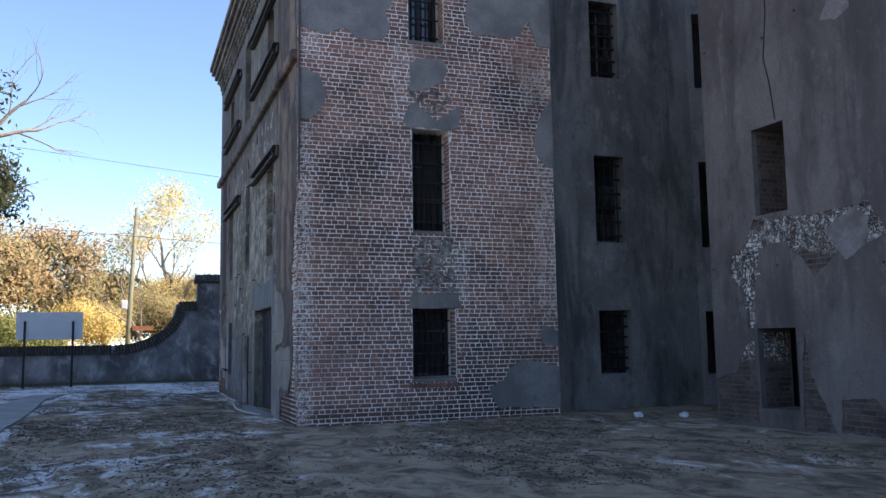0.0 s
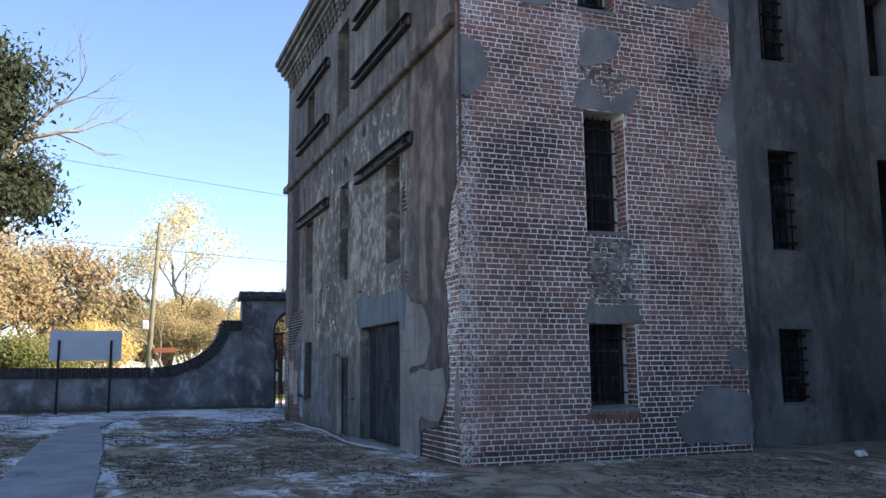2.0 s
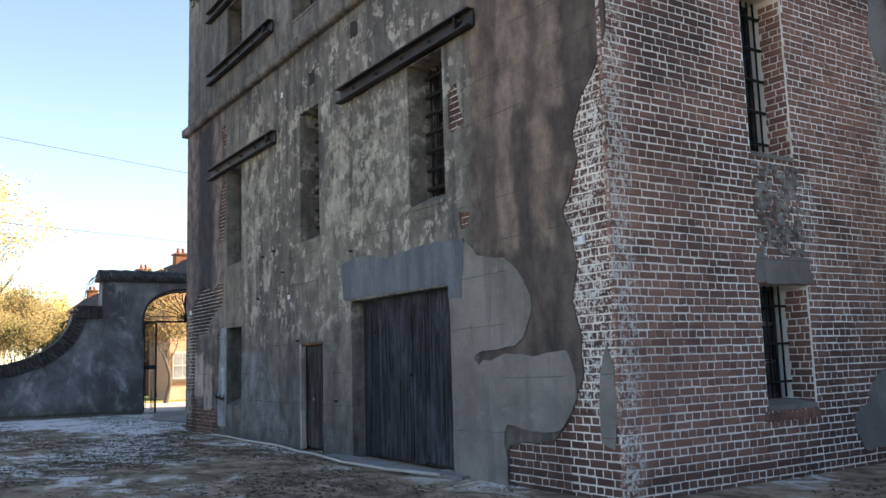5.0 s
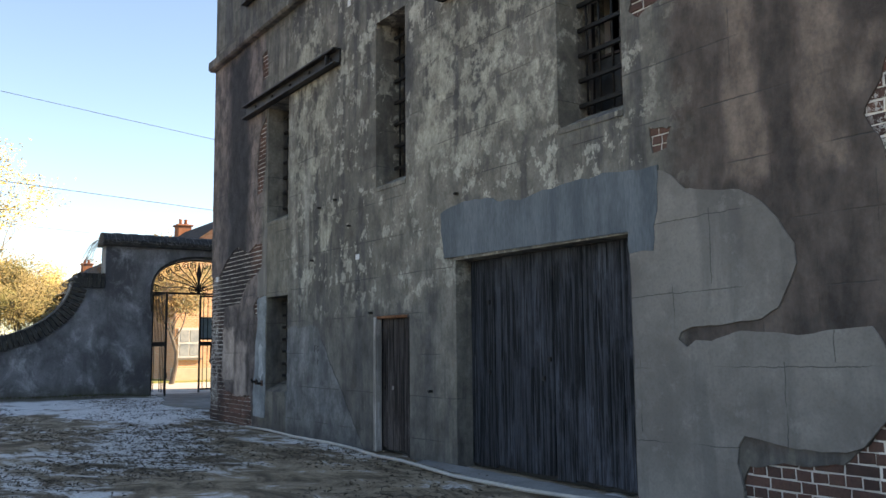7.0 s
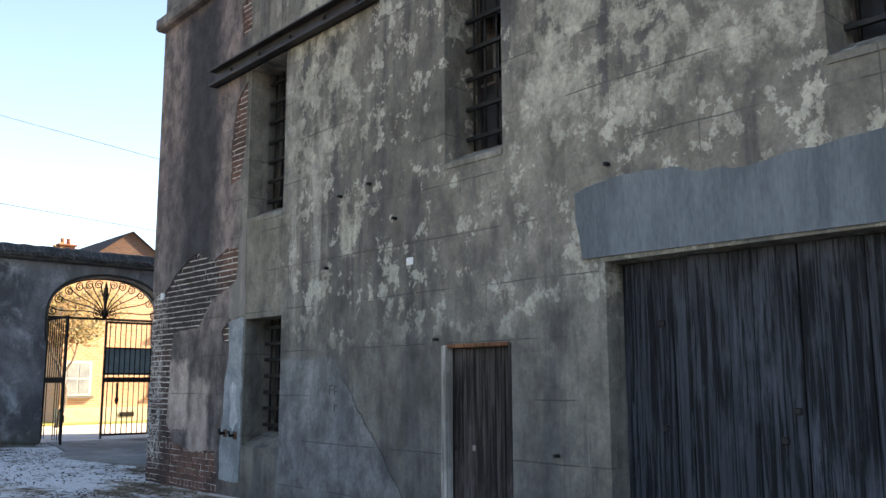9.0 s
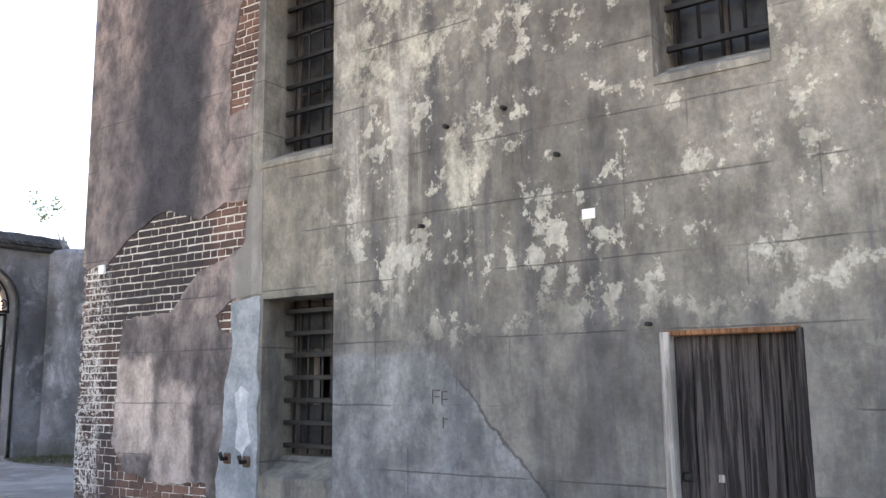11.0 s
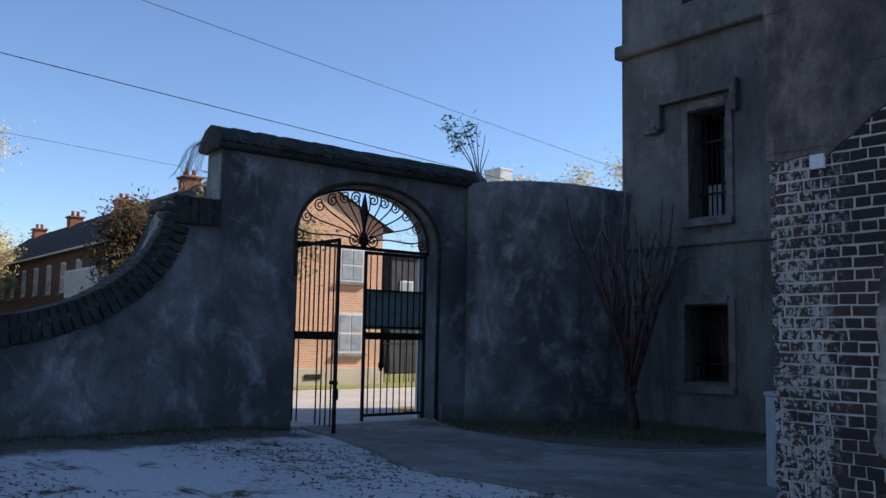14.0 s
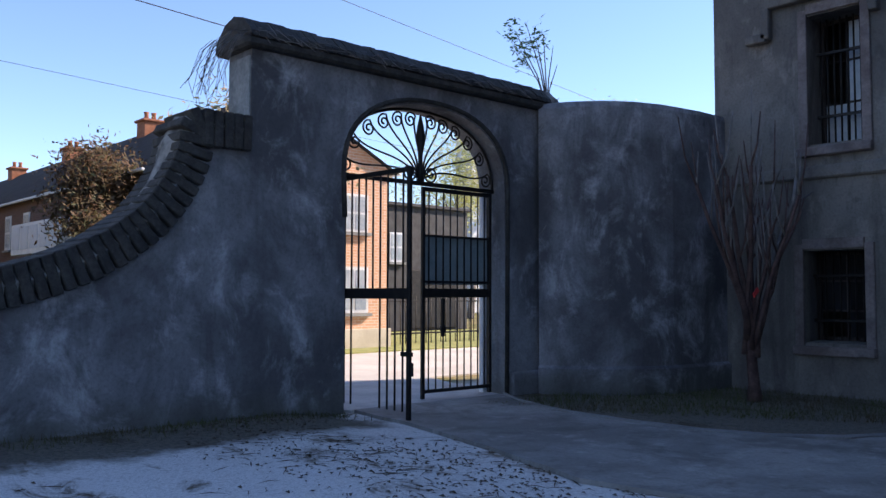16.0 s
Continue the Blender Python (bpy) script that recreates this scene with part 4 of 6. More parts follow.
for a, b, v0, v1 in ((35.98, 37.78, 6.1, 6.3), (35.98, 36.12, 5.7, 6.12), (37.64, 37.78, 5.62, 6.12), (37.7, 38.05, 5.58, 5.72)):
    add_box(bm, (10.93, (a + b) / 2, (v0 + v1) / 2), (0.16, b - a, v1 - v0), bevel=0.015)
tagged(part("hood_mould", bm, STUCCO_REAR), "dripstone hood moulding over the rear window", "trim", kind="structure")
for a, b, lo, hi in REAR_OPEN[:2]:
    bm = bmesh.new()
    for u in (a - 0.07, b + 0.07):
        add_box(bm, (10.985, u, (lo + hi) / 2), (0.05, 0.14, hi - lo + 0.2), bevel=0.01)
    add_box(bm, (10.98, (a + b) / 2, hi + 0.1), (0.06, b - a, 0.16), bevel=0.01)
    add_box(bm, (10.95, (a + b) / 2, lo - 0.08), (0.14, b - a + 0.3, 0.14), bevel=0.015)
    tagged(part("window_surround", bm, STUCCO_SURROUND), "worn pinkish stucco surround of the rear window", "surround", kind="structure")
tagged(part("roof_rear", box((13.1, 36.8, 11.6), (4.6, 4.2, 0.25)), ROOF), "flat roof of the rear wing", "roof", kind="structure")

# ---- annex: stucco building across the court ----
A_OPEN = [(11.25, 12.04, 3.66, 5.2), (11.24, 12.15, 0.32, 1.69)]
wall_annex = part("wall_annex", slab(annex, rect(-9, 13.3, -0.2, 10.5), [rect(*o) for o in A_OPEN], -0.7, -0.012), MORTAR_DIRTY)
tagged(wall_annex, "brown-grey stucco annex wall with exposed brick patches", "wall", kind="structure")
A_EXPOSED = [[(12.78, 2.65), (12.75, 3.0), (12.4, 3.15), (12.1, 3.62), (11.3, 3.55), (10.6, 3.5), (9.6, 3.55), (9.3, 3.0), (10.2, 2.85), (10.75, 2.5), (11.1, 2.9), (11.4, 3.15), (12.0, 3.1), (12.12, 2.6), (12.22, 2.0), (12.2, 1.75), (12.35, 1.7), (12.45, 2.35)],
             [(13.3, 0.8), (12.75, 0.9), (12.5, 1.35), (12.3, 1.55), (12.22, 1.2), (12.2, 0.05), (13.28, 0.05)], [(11.15, 0.9), (11.05, 1.6), (10.95, 0.9), (10.6, 0.3), (10.5, 0.02), (11.15, 0.02)], [(10.35, 0.55), (9.7, 0.6), (9.2, 0.05), (10.4, 0.05)]]
A_EXPOSED = [ragged(p, 0.07, 0.03) for p in A_EXPOSED]
part("stucco_coat", slab(annex, rect(-9, 13.33, -0.2, 10.5), [rect(*o) for o in A_OPEN] + A_EXPOSED, -0.012, 0.012), STUCCO_N, wall_annex, "brown-grey stucco coat")
part("stucco_patch", slab(annex, ragged([(10.3, 6.6), (10.1, 6.95), (9.7, 6.95), (9.7, 6.6), (10.0, 6.5)], 0.08, 0.03), [], 0.0, 0.016), STUCCO_SURROUND, wall_annex)
part("stucco_patch", slab(annex, ragged([(10.5, 3.2), (9.9, 3.5), (9.6, 3.3), (9.7, 2.9), (10.1, 2.7)], 0.08, 0.03), [], -0.005, 0.014), STUCCO_SURROUND, wall_annex)
bm = bmesh.new()
add_box(bm, (15.4, 13.15, 5.15), (9.9, 0.3, 10.7))
tagged(part("wall_annex_end", bm, STUCCO_DARK), "dark stucco end wall of the annex", "wall", kind="structure")
tagged(part("roof_annex", box((15.5, 2.1, 10.6), (10.6, 23, 0.25)), ROOF), "flat roof of the annex", "roof", kind="structure")
# inner walls behind the annex openings, room shade put into their colour
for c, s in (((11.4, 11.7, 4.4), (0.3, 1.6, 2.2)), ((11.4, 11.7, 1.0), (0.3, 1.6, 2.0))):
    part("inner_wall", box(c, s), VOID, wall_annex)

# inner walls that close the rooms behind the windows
# coloured near-black, so the cells' shade is painted in
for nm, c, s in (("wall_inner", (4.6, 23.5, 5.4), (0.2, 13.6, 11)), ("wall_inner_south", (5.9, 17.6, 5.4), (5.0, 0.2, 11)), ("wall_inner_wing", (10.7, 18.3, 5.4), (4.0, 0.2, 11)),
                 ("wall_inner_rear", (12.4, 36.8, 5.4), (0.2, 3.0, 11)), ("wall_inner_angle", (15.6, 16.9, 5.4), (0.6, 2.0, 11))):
    tagged(part(nm, box(c, s), VOID), "inner cell wall coloured near-black for the shade inside", "wall", kind="structure")

# ---- string course and corbelled cornice on the west wall ----
belt = thing("trim", "moulded stucco string course along the jail wall", "trim", kind="structure", at=(3.0, 23.5, 7.25))
bm = bmesh.new()
y = Y0 + 0.05
while y < Y1 + 0.05:
    L = min(random.uniform(0.9, 1.6), Y1 + 0.1 - y)
    add_box(bm, (3.02 + random.uniform(-0.008, 0.008), y + L / 2, 7.26 + random.uniform(-0.008, 0.008)), (0.2, L - 0.004, 0.22), bevel=0.035)
    y += L
part("moulding", bm, STUCCO_W, belt)
cornice = thing("cornice", "corbelled brick cornice under the jail roof", "cornice", kind="structure", at=(2.9, 23.5, 11.0))
bm = bmesh.new()
for k, (z, out, h) in enumerate(((11.06, 0.16, 0.12), (11.2, 0.26, 0.16), (11.38, 0.36, 0.14), (11.55, 0.42, 0.16))):
    add_box(bm, (3.06 - out / 2 + 0.1, 23.5, z), (out + 0.2, 14.6 + 2 * out, h), bevel=0.02)
part("cornice_moulding", bm, STUCCO_W, cornice)
bm = bmesh.new()
add_box(bm, (3.0, 23.5, 10.98), (0.24, 14.7, 0.1), bevel=0.01)
part("corbel_band", bm, STUCCO_W, cornice)
corb = None
for i in range(36):
    y = Y0 + 0.2 + i * 0.4
    if corb is None:
        bm = bmesh.new()
        for z, o in ((10.84, 0.14), (10.68, 0.1), (10.52, 0.06)):
            add_box(bm, (-o / 2, 0, z), (o, 0.16, 0.16), bevel=0.012)
        me = bpy.data.meshes.new("corbel")
        bm.to_mesh(me)
        bm.free()
        corb = me
    ob = part_mesh("corbel", corb, STUCCO_W, cornice)
    ob.location = (3.06, y, 0)


# ---- windows with bars ----
def barred_window(nm, P, o, label, depth=0.32, straps=6, bars=5, sill=0.22, wood=True, strap_h=0.045, mat=STUCCO_W, lift=0.2, glass=GLASS):
    u0, u1, v0, v1 = o
    axis_u = Vector(P(1, 0, 0)) - Vector(P(0, 0, 0))
    win = thing(nm, label, "window", kind="structure", at=P((u0 + u1) / 2, v0, -depth))

    def cuboid(bm, a, b, c, d, e, f, bevel=0.0):
        """From u a..b, v c..d, depth e..f."""
        p, q = Vector(P(a, c, e)), Vector(P(b, d, f))
        add_box(bm, (p + q) / 2, [max(abs(x), 0.002) for x in (q - p)], bevel=bevel)

    # sloping sill
    bm = bmesh.new()
    vs = [bm.verts.new(P(u, v, d)) for u in (u0 + 0.012, u1 - 0.012) for v, d in ((v0 - 0.02, 0.012), (v0 + 0.035, 0.012), (v0 + lift, -depth), (v0 + lift, -0.6), (v0 - 0.02, -0.6))]
    bm.faces.new(vs[:5]), bm.faces.new(vs[5:][::-1])
    for i in range(5):
        j = (i + 1) % 5
        bm.faces.new((vs[i], vs[i + 5], vs[j + 5], vs[j]))
    bmesh.ops.recalc_face_normals(bm, faces=bm.faces)
    part("sill", bm, mat, win)
    b0 = v0 + lift
    n = bars
    for i in range(n):
        u = u0 + (u1 - u0) * (i + 0.5) / n
        tube("bar", [P(u, b0 + 0.02, -depth - 0.03), P(u, v1, -depth - 0.03)], 0.014, IRON, win, sides=6)
    for i in range(straps):
        v = b0 + (v1 - b0) * (i + 0.45) / straps
        bm = bmesh.new()
        cuboid(bm, u0, u1, v - strap_h / 2, v + strap_h / 2, -depth - 0.015, -depth + 0.025, 0.004)
        part("strap", bm, IRON, win)
    if wood:
        bm = bmesh.new()
        e = -depth - 0.14
        for a, b, c, d in ((u0, u0 + 0.06, b0, v1), (u1 - 0.06, u1, b0, v1), (u0 + 0.06, u1 - 0.06, b0, b0 + 0.06), (u0 + 0.06, u1 - 0.06, v1 - 0.06, v1)):
            cuboid(bm, a, b, c, d, e - 0.05, e, 0.004)
        m = (u0 + u1) / 2
        cuboid(bm, m - 0.02, m + 0.02, b0 + 0.06, v1 - 0.06, e - 0.045, e - 0.01)
        for k in (1, 2):
            v = b0 + (v1 - b0) * k / 3
            cuboid(bm, u0 + 0.06, m - 0.02, v - 0.014, v + 0.014, e - 0.045, e - 0.01)
            cuboid(bm, m + 0.02, u1 - 0.06, v - 0.014, v + 0.014, e - 0.045, e - 0.01)
        part("window_frame", bm, WOOD_BROWN, win, "peeling brown wooden sash")
        for a, b in ((u0 + 0.06, m - 0.02), (m + 0.02, u1 - 0.06)):
            for k in range(3):
                if random.random() < 0.2:
                    continue
                c, d = b0 + (v1 - b0) * k / 3 + 0.02, b0 + (v1 - b0) * (k + 1) / 3 - 0.02
                bm = bmesh.new()
                cuboid(bm, a + 0.004, b - 0.004, c, d, e - 0.033, e - 0.027)
                part("pane", bm, glass, win)
    return win


names = iter(range(1, 60))
for i, o in enumerate(W_OPEN):
    if o[2] < 0:
        continue
    tall = o[3] > 7
    barred_window(f"window_{next(names)}", west, o, "narrow barred cell window set deep in stucco" if not tall else "upper barred cell window in stucco", straps=7, bars=5)
for o in S_OPEN:
    barred_window(f"window_{next(names)}", south, o, "barred window in the brick wall", depth=0.34, straps=5 if o[2] > 3 else 3, bars=7, lift=0.08, strap_h=0.03, mat=CEMENT, glass=GLASS_CLEAN)
for o in WING_OPEN:
    barred_window(f"window_{next(names)}", wing, o, "barred window in the dark wing", depth=0.2, straps=6, bars=5, lift=0.08, mat=STUCCO_DARK)
for o in REAR_OPEN:
    # upper panes take the colour with the sky's reflection put in
    pale_glass = PANE_PALE if o[2] > 2 else GLASS_CLEAN
    barred_window(f"window_{next(names)}", rear, o, "rear wing window with upright iron bars", depth=0.34, straps=2, bars=8, lift=0.06, mat=STUCCO_REAR, glass=pale_glass)

# ---- plank doors ----
def plank_door(nm, o, depth, count, wood, label, gap_at=()):
    u0, u1, v0, v1 = o
    door = thing(nm, label, "door", kind="structure", at=(3.06 + depth, (u0 + u1) / 2, 0))
    rnd = random.Random(count * 7)
    edges = np.cumsum([0] + [rnd.uniform(0.8, 1.25) for _ in range(count)])
    edges = u0 + 0.015 + (u1 - u0 - 0.03) * edges / edges[-1]
    for i in range(count):
        a, b = edges[i], edges[i + 1]
        g = 0.014 if i in gap_at else 0.005
        lo, hi = 0.03 + rnd.uniform(0, 0.03), v1 - 0.012 - rnd.uniform(0, 0.01)
        bm = bmesh.new()
        n = 7
        rows = []
        for k in range(n):
            v = lo + (hi - lo) * k / (n - 1)
            w = rnd.uniform(-0.002, 0.002)
            rows.append([bm.verts.new((3.06 + depth + d + off, u + w, v + (rnd.uniform(-0.012, 0.012) if k == 0 else 0)))
                         for u, d in ((a + g, 0.03), (a + g, 0.006), (a + g + 0.006, 0.0), (b - 0.006, 0.0), (b, 0.006), (b, 0.03)) for off in (rnd.uniform(-0.001, 0.001),)])
        for k in range(n - 1):
            for q in range(5):
                bm.faces.new((rows[k][q], rows[k][q + 1], rows[k + 1][q + 1], rows[k + 1][q]))
        bm.faces.new(rows[0][::-1]), bm.faces.new(rows[-1])
        bmesh.ops.recalc_face_normals(bm, faces=bm.faces)
        part("plank", bm, wood, door)
    # backing painted near-black as the shade between planks
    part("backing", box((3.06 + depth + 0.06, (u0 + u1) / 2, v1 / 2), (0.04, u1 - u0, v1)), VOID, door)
    return door


big = plank_door("door_1", W_OPEN[0], 0.22, 17, WOOD_BLUE, "wide weathered blue-black plank double door, closed", (8,))
for u, v in ((20.65, 1.25), (20.75, 1.05), (21.7, 1.9), (21.7, 1.1)):
    part("bolt_head", box((3.06 + 0.21, u, v), (0.03, 0.05, 0.05), 0.008), IRON, big)
small = plank_door("door_2", W_OPEN[1], 0.1, 6, WOOD_BROWN, "narrow weathered brown plank door, closed")
part("lintel", box((3.06 + 0.045, 23.575, 1.795), (0.09, 0.9, 0.045), 0.008), WOOD_RED, small, "orange-brown wooden head")
part("jamb", box((3.06 + 0.03, 24.0, 0.9), (0.1, 0.07, 1.8), 0.008), WOOD_PALE, small, "jamb with flaking pale paint")
part("jamb", box((3.06 + 0.04, 23.14, 0.9), (0.09, 0.05, 1.8), 0.008), WOOD_BROWN, small)
part("knob", box((3.15, 23.92, 0.85), (0.03, 0.06, 0.06), 0.01), IRON, small)
part("keyhole_plate", box((3.155, 23.7, 0.85), (0.01, 0.04, 0.05), 0.003), WOOD_PALE, small)

# ---- steel channel beams bolted over the windows ----
def beam(u0, u1, z, h=0.25):
    ob = thing("steel_beam", "dark steel channel beam bolted across the stucco", "beam", "beams over the windows", at=(3.0, (u0 + u1) / 2, z))
    L, m = u1 - u0, (u0 + u1) / 2
    bm = bmesh.new()
    add_box(bm, (3.035, m, z), (0.03, L, h), bevel=0.004)
    part("web", bm, STEEL, ob)
    for s in (1, -1):
        part("flange", box((2.985, m, z + s * (h / 2 - 0.014)), (0.13, L, 0.028), 0.005), STEEL, ob)
    for k in range(5):
        u = u0 + L * (k + 0.35) / 5
        part("bolt", box((3.005, u, z + 0.02), (0.04, 0.05, 0.05), 0.012), IRON, ob)
    part("end_plate", box((2.99, u0 + 0.32, z), (0.1, 0.02, h - 0.06), 0.004), STEEL, ob)


for u0, u1, z in ((18.48, 22.27, 5.79), (25.06, 28.92, 5.8), (18.55, 22.58, 8.15), (25.2, 29.05, 8.08), (18.7, 22.5, 9.55), (25.15, 29.1, 9.62)):
    beam(u0, u1, z)

# ---- gate wall with arch, sweep and low wall ----
GX0, GX1, GTOP = 3.0, 8.3, 4.44
AX0, AX1, SPRING, RISE = 4.38, 7.34, 3.06, 1.1
arch = []
for i in range(25):
    a = math.pi * i / 24
    c = math.cos(a)
    arch.append(((AX0 + AX1) / 2 + (AX1 - AX0) / 2 * math.copysign(abs(c) ** 0.92, c), SPRING + RISE * math.sin(a) ** 0.8))


def sweep(s):
    """Top of the sweep, 0 at the low wall, 1 at the pier."""
    a = s * math.pi / 2
    return (-0.5 + 2.72 * math.sin(a), 3.42 - 1.86 * math.cos(a) ** 1.0)


SW = [sweep(i / 24) for i in range(25)]
outline = [(-34, -0.2), (AX0, -0.2), (AX0, SPRING)] + arch[::-1][1:-1] + [(AX1, SPRING), (AX1, -0.2), (GX1, -0.2), (GX1, GTOP), (GX0, GTOP), (GX0, 3.2), (2.5, 3.2)]
outline += [(x, z - 0.22) for x, z in SW[::-1] if x < 2.45] + [(-34, 1.34)]
wall_gate = part("wall_gate", slab(gatewall, outline, [], -0.55, 0.0, back=True), STUCCO_GATE)
tagged(wall_gate, "blackened stucco gate wall sweeping down to a low wall", "wall", kind="structure")
part("pier_face", box((2.995, 40.37, 3.85), (0.02, 0.5, 1.0)), PALE, wall_gate, "pale end face of the gate pier")
part("plinth", box((7.86, 40.05, 0.16), (0.9, 0.12, 0.36), 0.02), STUCCO_GATE, wall_gate)
# label band round the arch
v, f = tube_lists([gatewall(u, w, 0.02) for u, w in [(AX0 - 0.02, 2.5)] + [((AX0 + AX1) / 2 + (u - (AX0 + AX1) / 2) * 1.03, SPRING + (w - SPRING) * 1.05) for u, w in arch[::-1]] + [(AX1 + 0.02, 0.0)]], 0.035, 6)
from_lists("arch_edge", v, f, COPING, wall_gate, "", True)
# capping of the gate: rounded, of bricks on edge
cap_bed = bmesh.new()
add_box(cap_bed, (5.73, 40.37, 4.49), (5.72, 0.84, 0.12), bevel=0.03)
add_box(cap_bed, (5.73, 40.37, 4.58), (5.62, 0.66, 0.12), bevel=0.05)
capping = part("gate_capping", cap_bed, COPING)
tagged(capping, "mossy brick capping on the gate wall with dead vines", "capping", kind="structure")
rnd = random.Random(4)
core = [bmesh.new()]
ring = [[core[0].verts.new((x, 40.37 + p * 0.97, 4.55 + q * 0.96)) for p, q in ((0.44, 0.0), (0.42, 0.07), (0.22, 0.25), (0.0, 0.31), (-0.22, 0.25), (-0.42, 0.07), (-0.44, 0.0))] for x in (2.93, 8.44)]
for k in range(6):
    core[0].faces.new((ring[0][k], ring[0][k + 1], ring[1][k + 1], ring[1][k]))
core[0].faces.new(ring[0]), core[0].faces.new(ring[1][::-1])
bmesh.ops.recalc_face_normals(core[0], faces=core[0].faces)
part("mortar_bed", core[0], COPING_JOINT, capping)
me = None
for i in range(48):
    x = 2.95 + i * 0.1165
    if me is None:
        bm = bmesh.new()
        prof = [(0.44, 0.0), (0.42, 0.07), (0.22, 0.25), (0.0, 0.31), (-0.22, 0.25), (-0.42, 0.07), (-0.44, 0.0)]
        n = len(prof) - 1
        lo = [bm.verts.new((-0.052, p, q)) for p, q in prof]
        hi = [bm.verts.new((0.052, p, q)) for p, q in prof]
        for k in range(n):
            bm.faces.new((lo[k], lo[k + 1], hi[k + 1], hi[k]))
        bm.faces.new(lo[::-1]), bm.faces.new(hi)
        bmesh.ops.recalc_face_normals(bm, faces=bm.faces)
        me = bpy.data.meshes.new("brick")
        bm.to_mesh(me)
        bm.free()
    ob = part_mesh("brick", me, COPING, capping)
    ob.matrix_basis = Matrix.Translation((x, 40.37, 4.55 + rnd.uniform(-0.012, 0.012) - (0.06 if i > 45 else 0))) @ Matrix.Rotation(rnd.gauss(0, 0.02), 4, "Y")

# coping of the sweep and the low wall
path = [(-34 + k * 0.125, 1.56) for k in range(int(33.5 / 0.125))]
s, last = 0.0, sweep(0)
while s < 1:
    s += 0.002
    p = sweep(s)
    if math.hypot(p[0] - last[0], p[1] - last[1]) > 0.125:
        path.append(p)
        last = p
path += [(2.3 + 0.125 * k, 3.47) for k in range(6)]
coping = new("coping", None)
coping.location = (0, 40.37, 1.5)
tagged(coping, "dark mossy brick-on-edge coping along the wall", "coping", kind="structure")
bed_v, bed_f = [], []
tube_lists([(x, 40.37, z - 0.075) for x, z in path[::2] + [path[-1]]], 0.176, 8, bed_v, bed_f)
bed = from_lists("bed", [(x, 40.37 + (y - 40.37) * 2.05, z) for x, y, z in bed_v], bed_f, COPING_JOINT, coping)
me = bpy.data.meshes.new("brick")
bm = box((0, 0, -0.08), (0.11, 0.74, 0.42), 0.012)
bm.to_mesh(me)
bm.free()
for i, (x, z) in enumerate(path):
    if x < -9:
        continue
    q = path[min(i + 1, len(path) - 1)]
    p = path[i - 1]
    a = math.atan2(q[1] - p[1], q[0] - p[0])
    ob = part_mesh("brick", me, COPING, coping)
    ob.matrix_basis = Matrix.Translation((x, 40.37 + rnd.uniform(-0.01, 0.01), z + rnd.uniform(-0.005, 0.005))) @ Matrix.Rotation(-a + rnd.gauss(0, 0.015), 4, "Y")

# curved wall from the gate to the rear wing
arc = [(8.0, 40.0), (8.25, 39.55), (8.6, 39.12), (9.05, 38.82), (9.6, 38.62), (10.3, 38.52), (11.05, 38.5)]
fine_arc = []
for i in range(len(arc) - 1):
    for k in range(4):
        s = k / 4
        fine_arc.append((arc[i][0] * (1 - s) + arc[i + 1][0] * s, arc[i][1] * (1 - s) + arc[i + 1][1] * s))
fine_arc.append(arc[-1])
bm = bmesh.new()
cols = []
for i, (x, y) in enumerate(fine_arc):
    a, b = fine_arc[max(i - 1, 0)], fine_arc[min(i + 1, len(fine_arc) - 1)]
    n = Vector((-(b[1] - a[1]), b[0] - a[0])).normalized()
    cols.append([bm.verts.new((x + n.x * d, y + n.y * d, z)) for d, z in ((-0.06, -0.2), (-0.06, 0.38), (0, 0.42), (0, 4.42), (0.03, 4.5), (0.22, 4.56), (0.45, 4.46), (0.45, -0.2))])
for a, b in zip(cols, cols[1:]):
    for k in range(7):
        bm.faces.new((a[k], b[k], b[k + 1], a[k + 1]))
bm.faces.new(cols[0]), bm.faces.new(cols[-1][::-1])
bmesh.ops.recalc_face_normals(bm, faces=bm.faces)
tagged(part("wall_curved", bm, STUCCO_GATE), "blackened stucco wall curving from the gate to the jail", "wall", kind="structure")

# walls that close the yard behind and beside the camera
for nm, c, s in (("wall_yard_west", (-34, 17, 1.5), (0.5, 46, 3.0)), ("wall_yard_south", (-10, -6, 1.5), (48, 0.5, 3.0))):
    tagged(part(nm, box(c, s), STUCCO_GATE), "plain stucco yard wall", "wall", kind="structure")


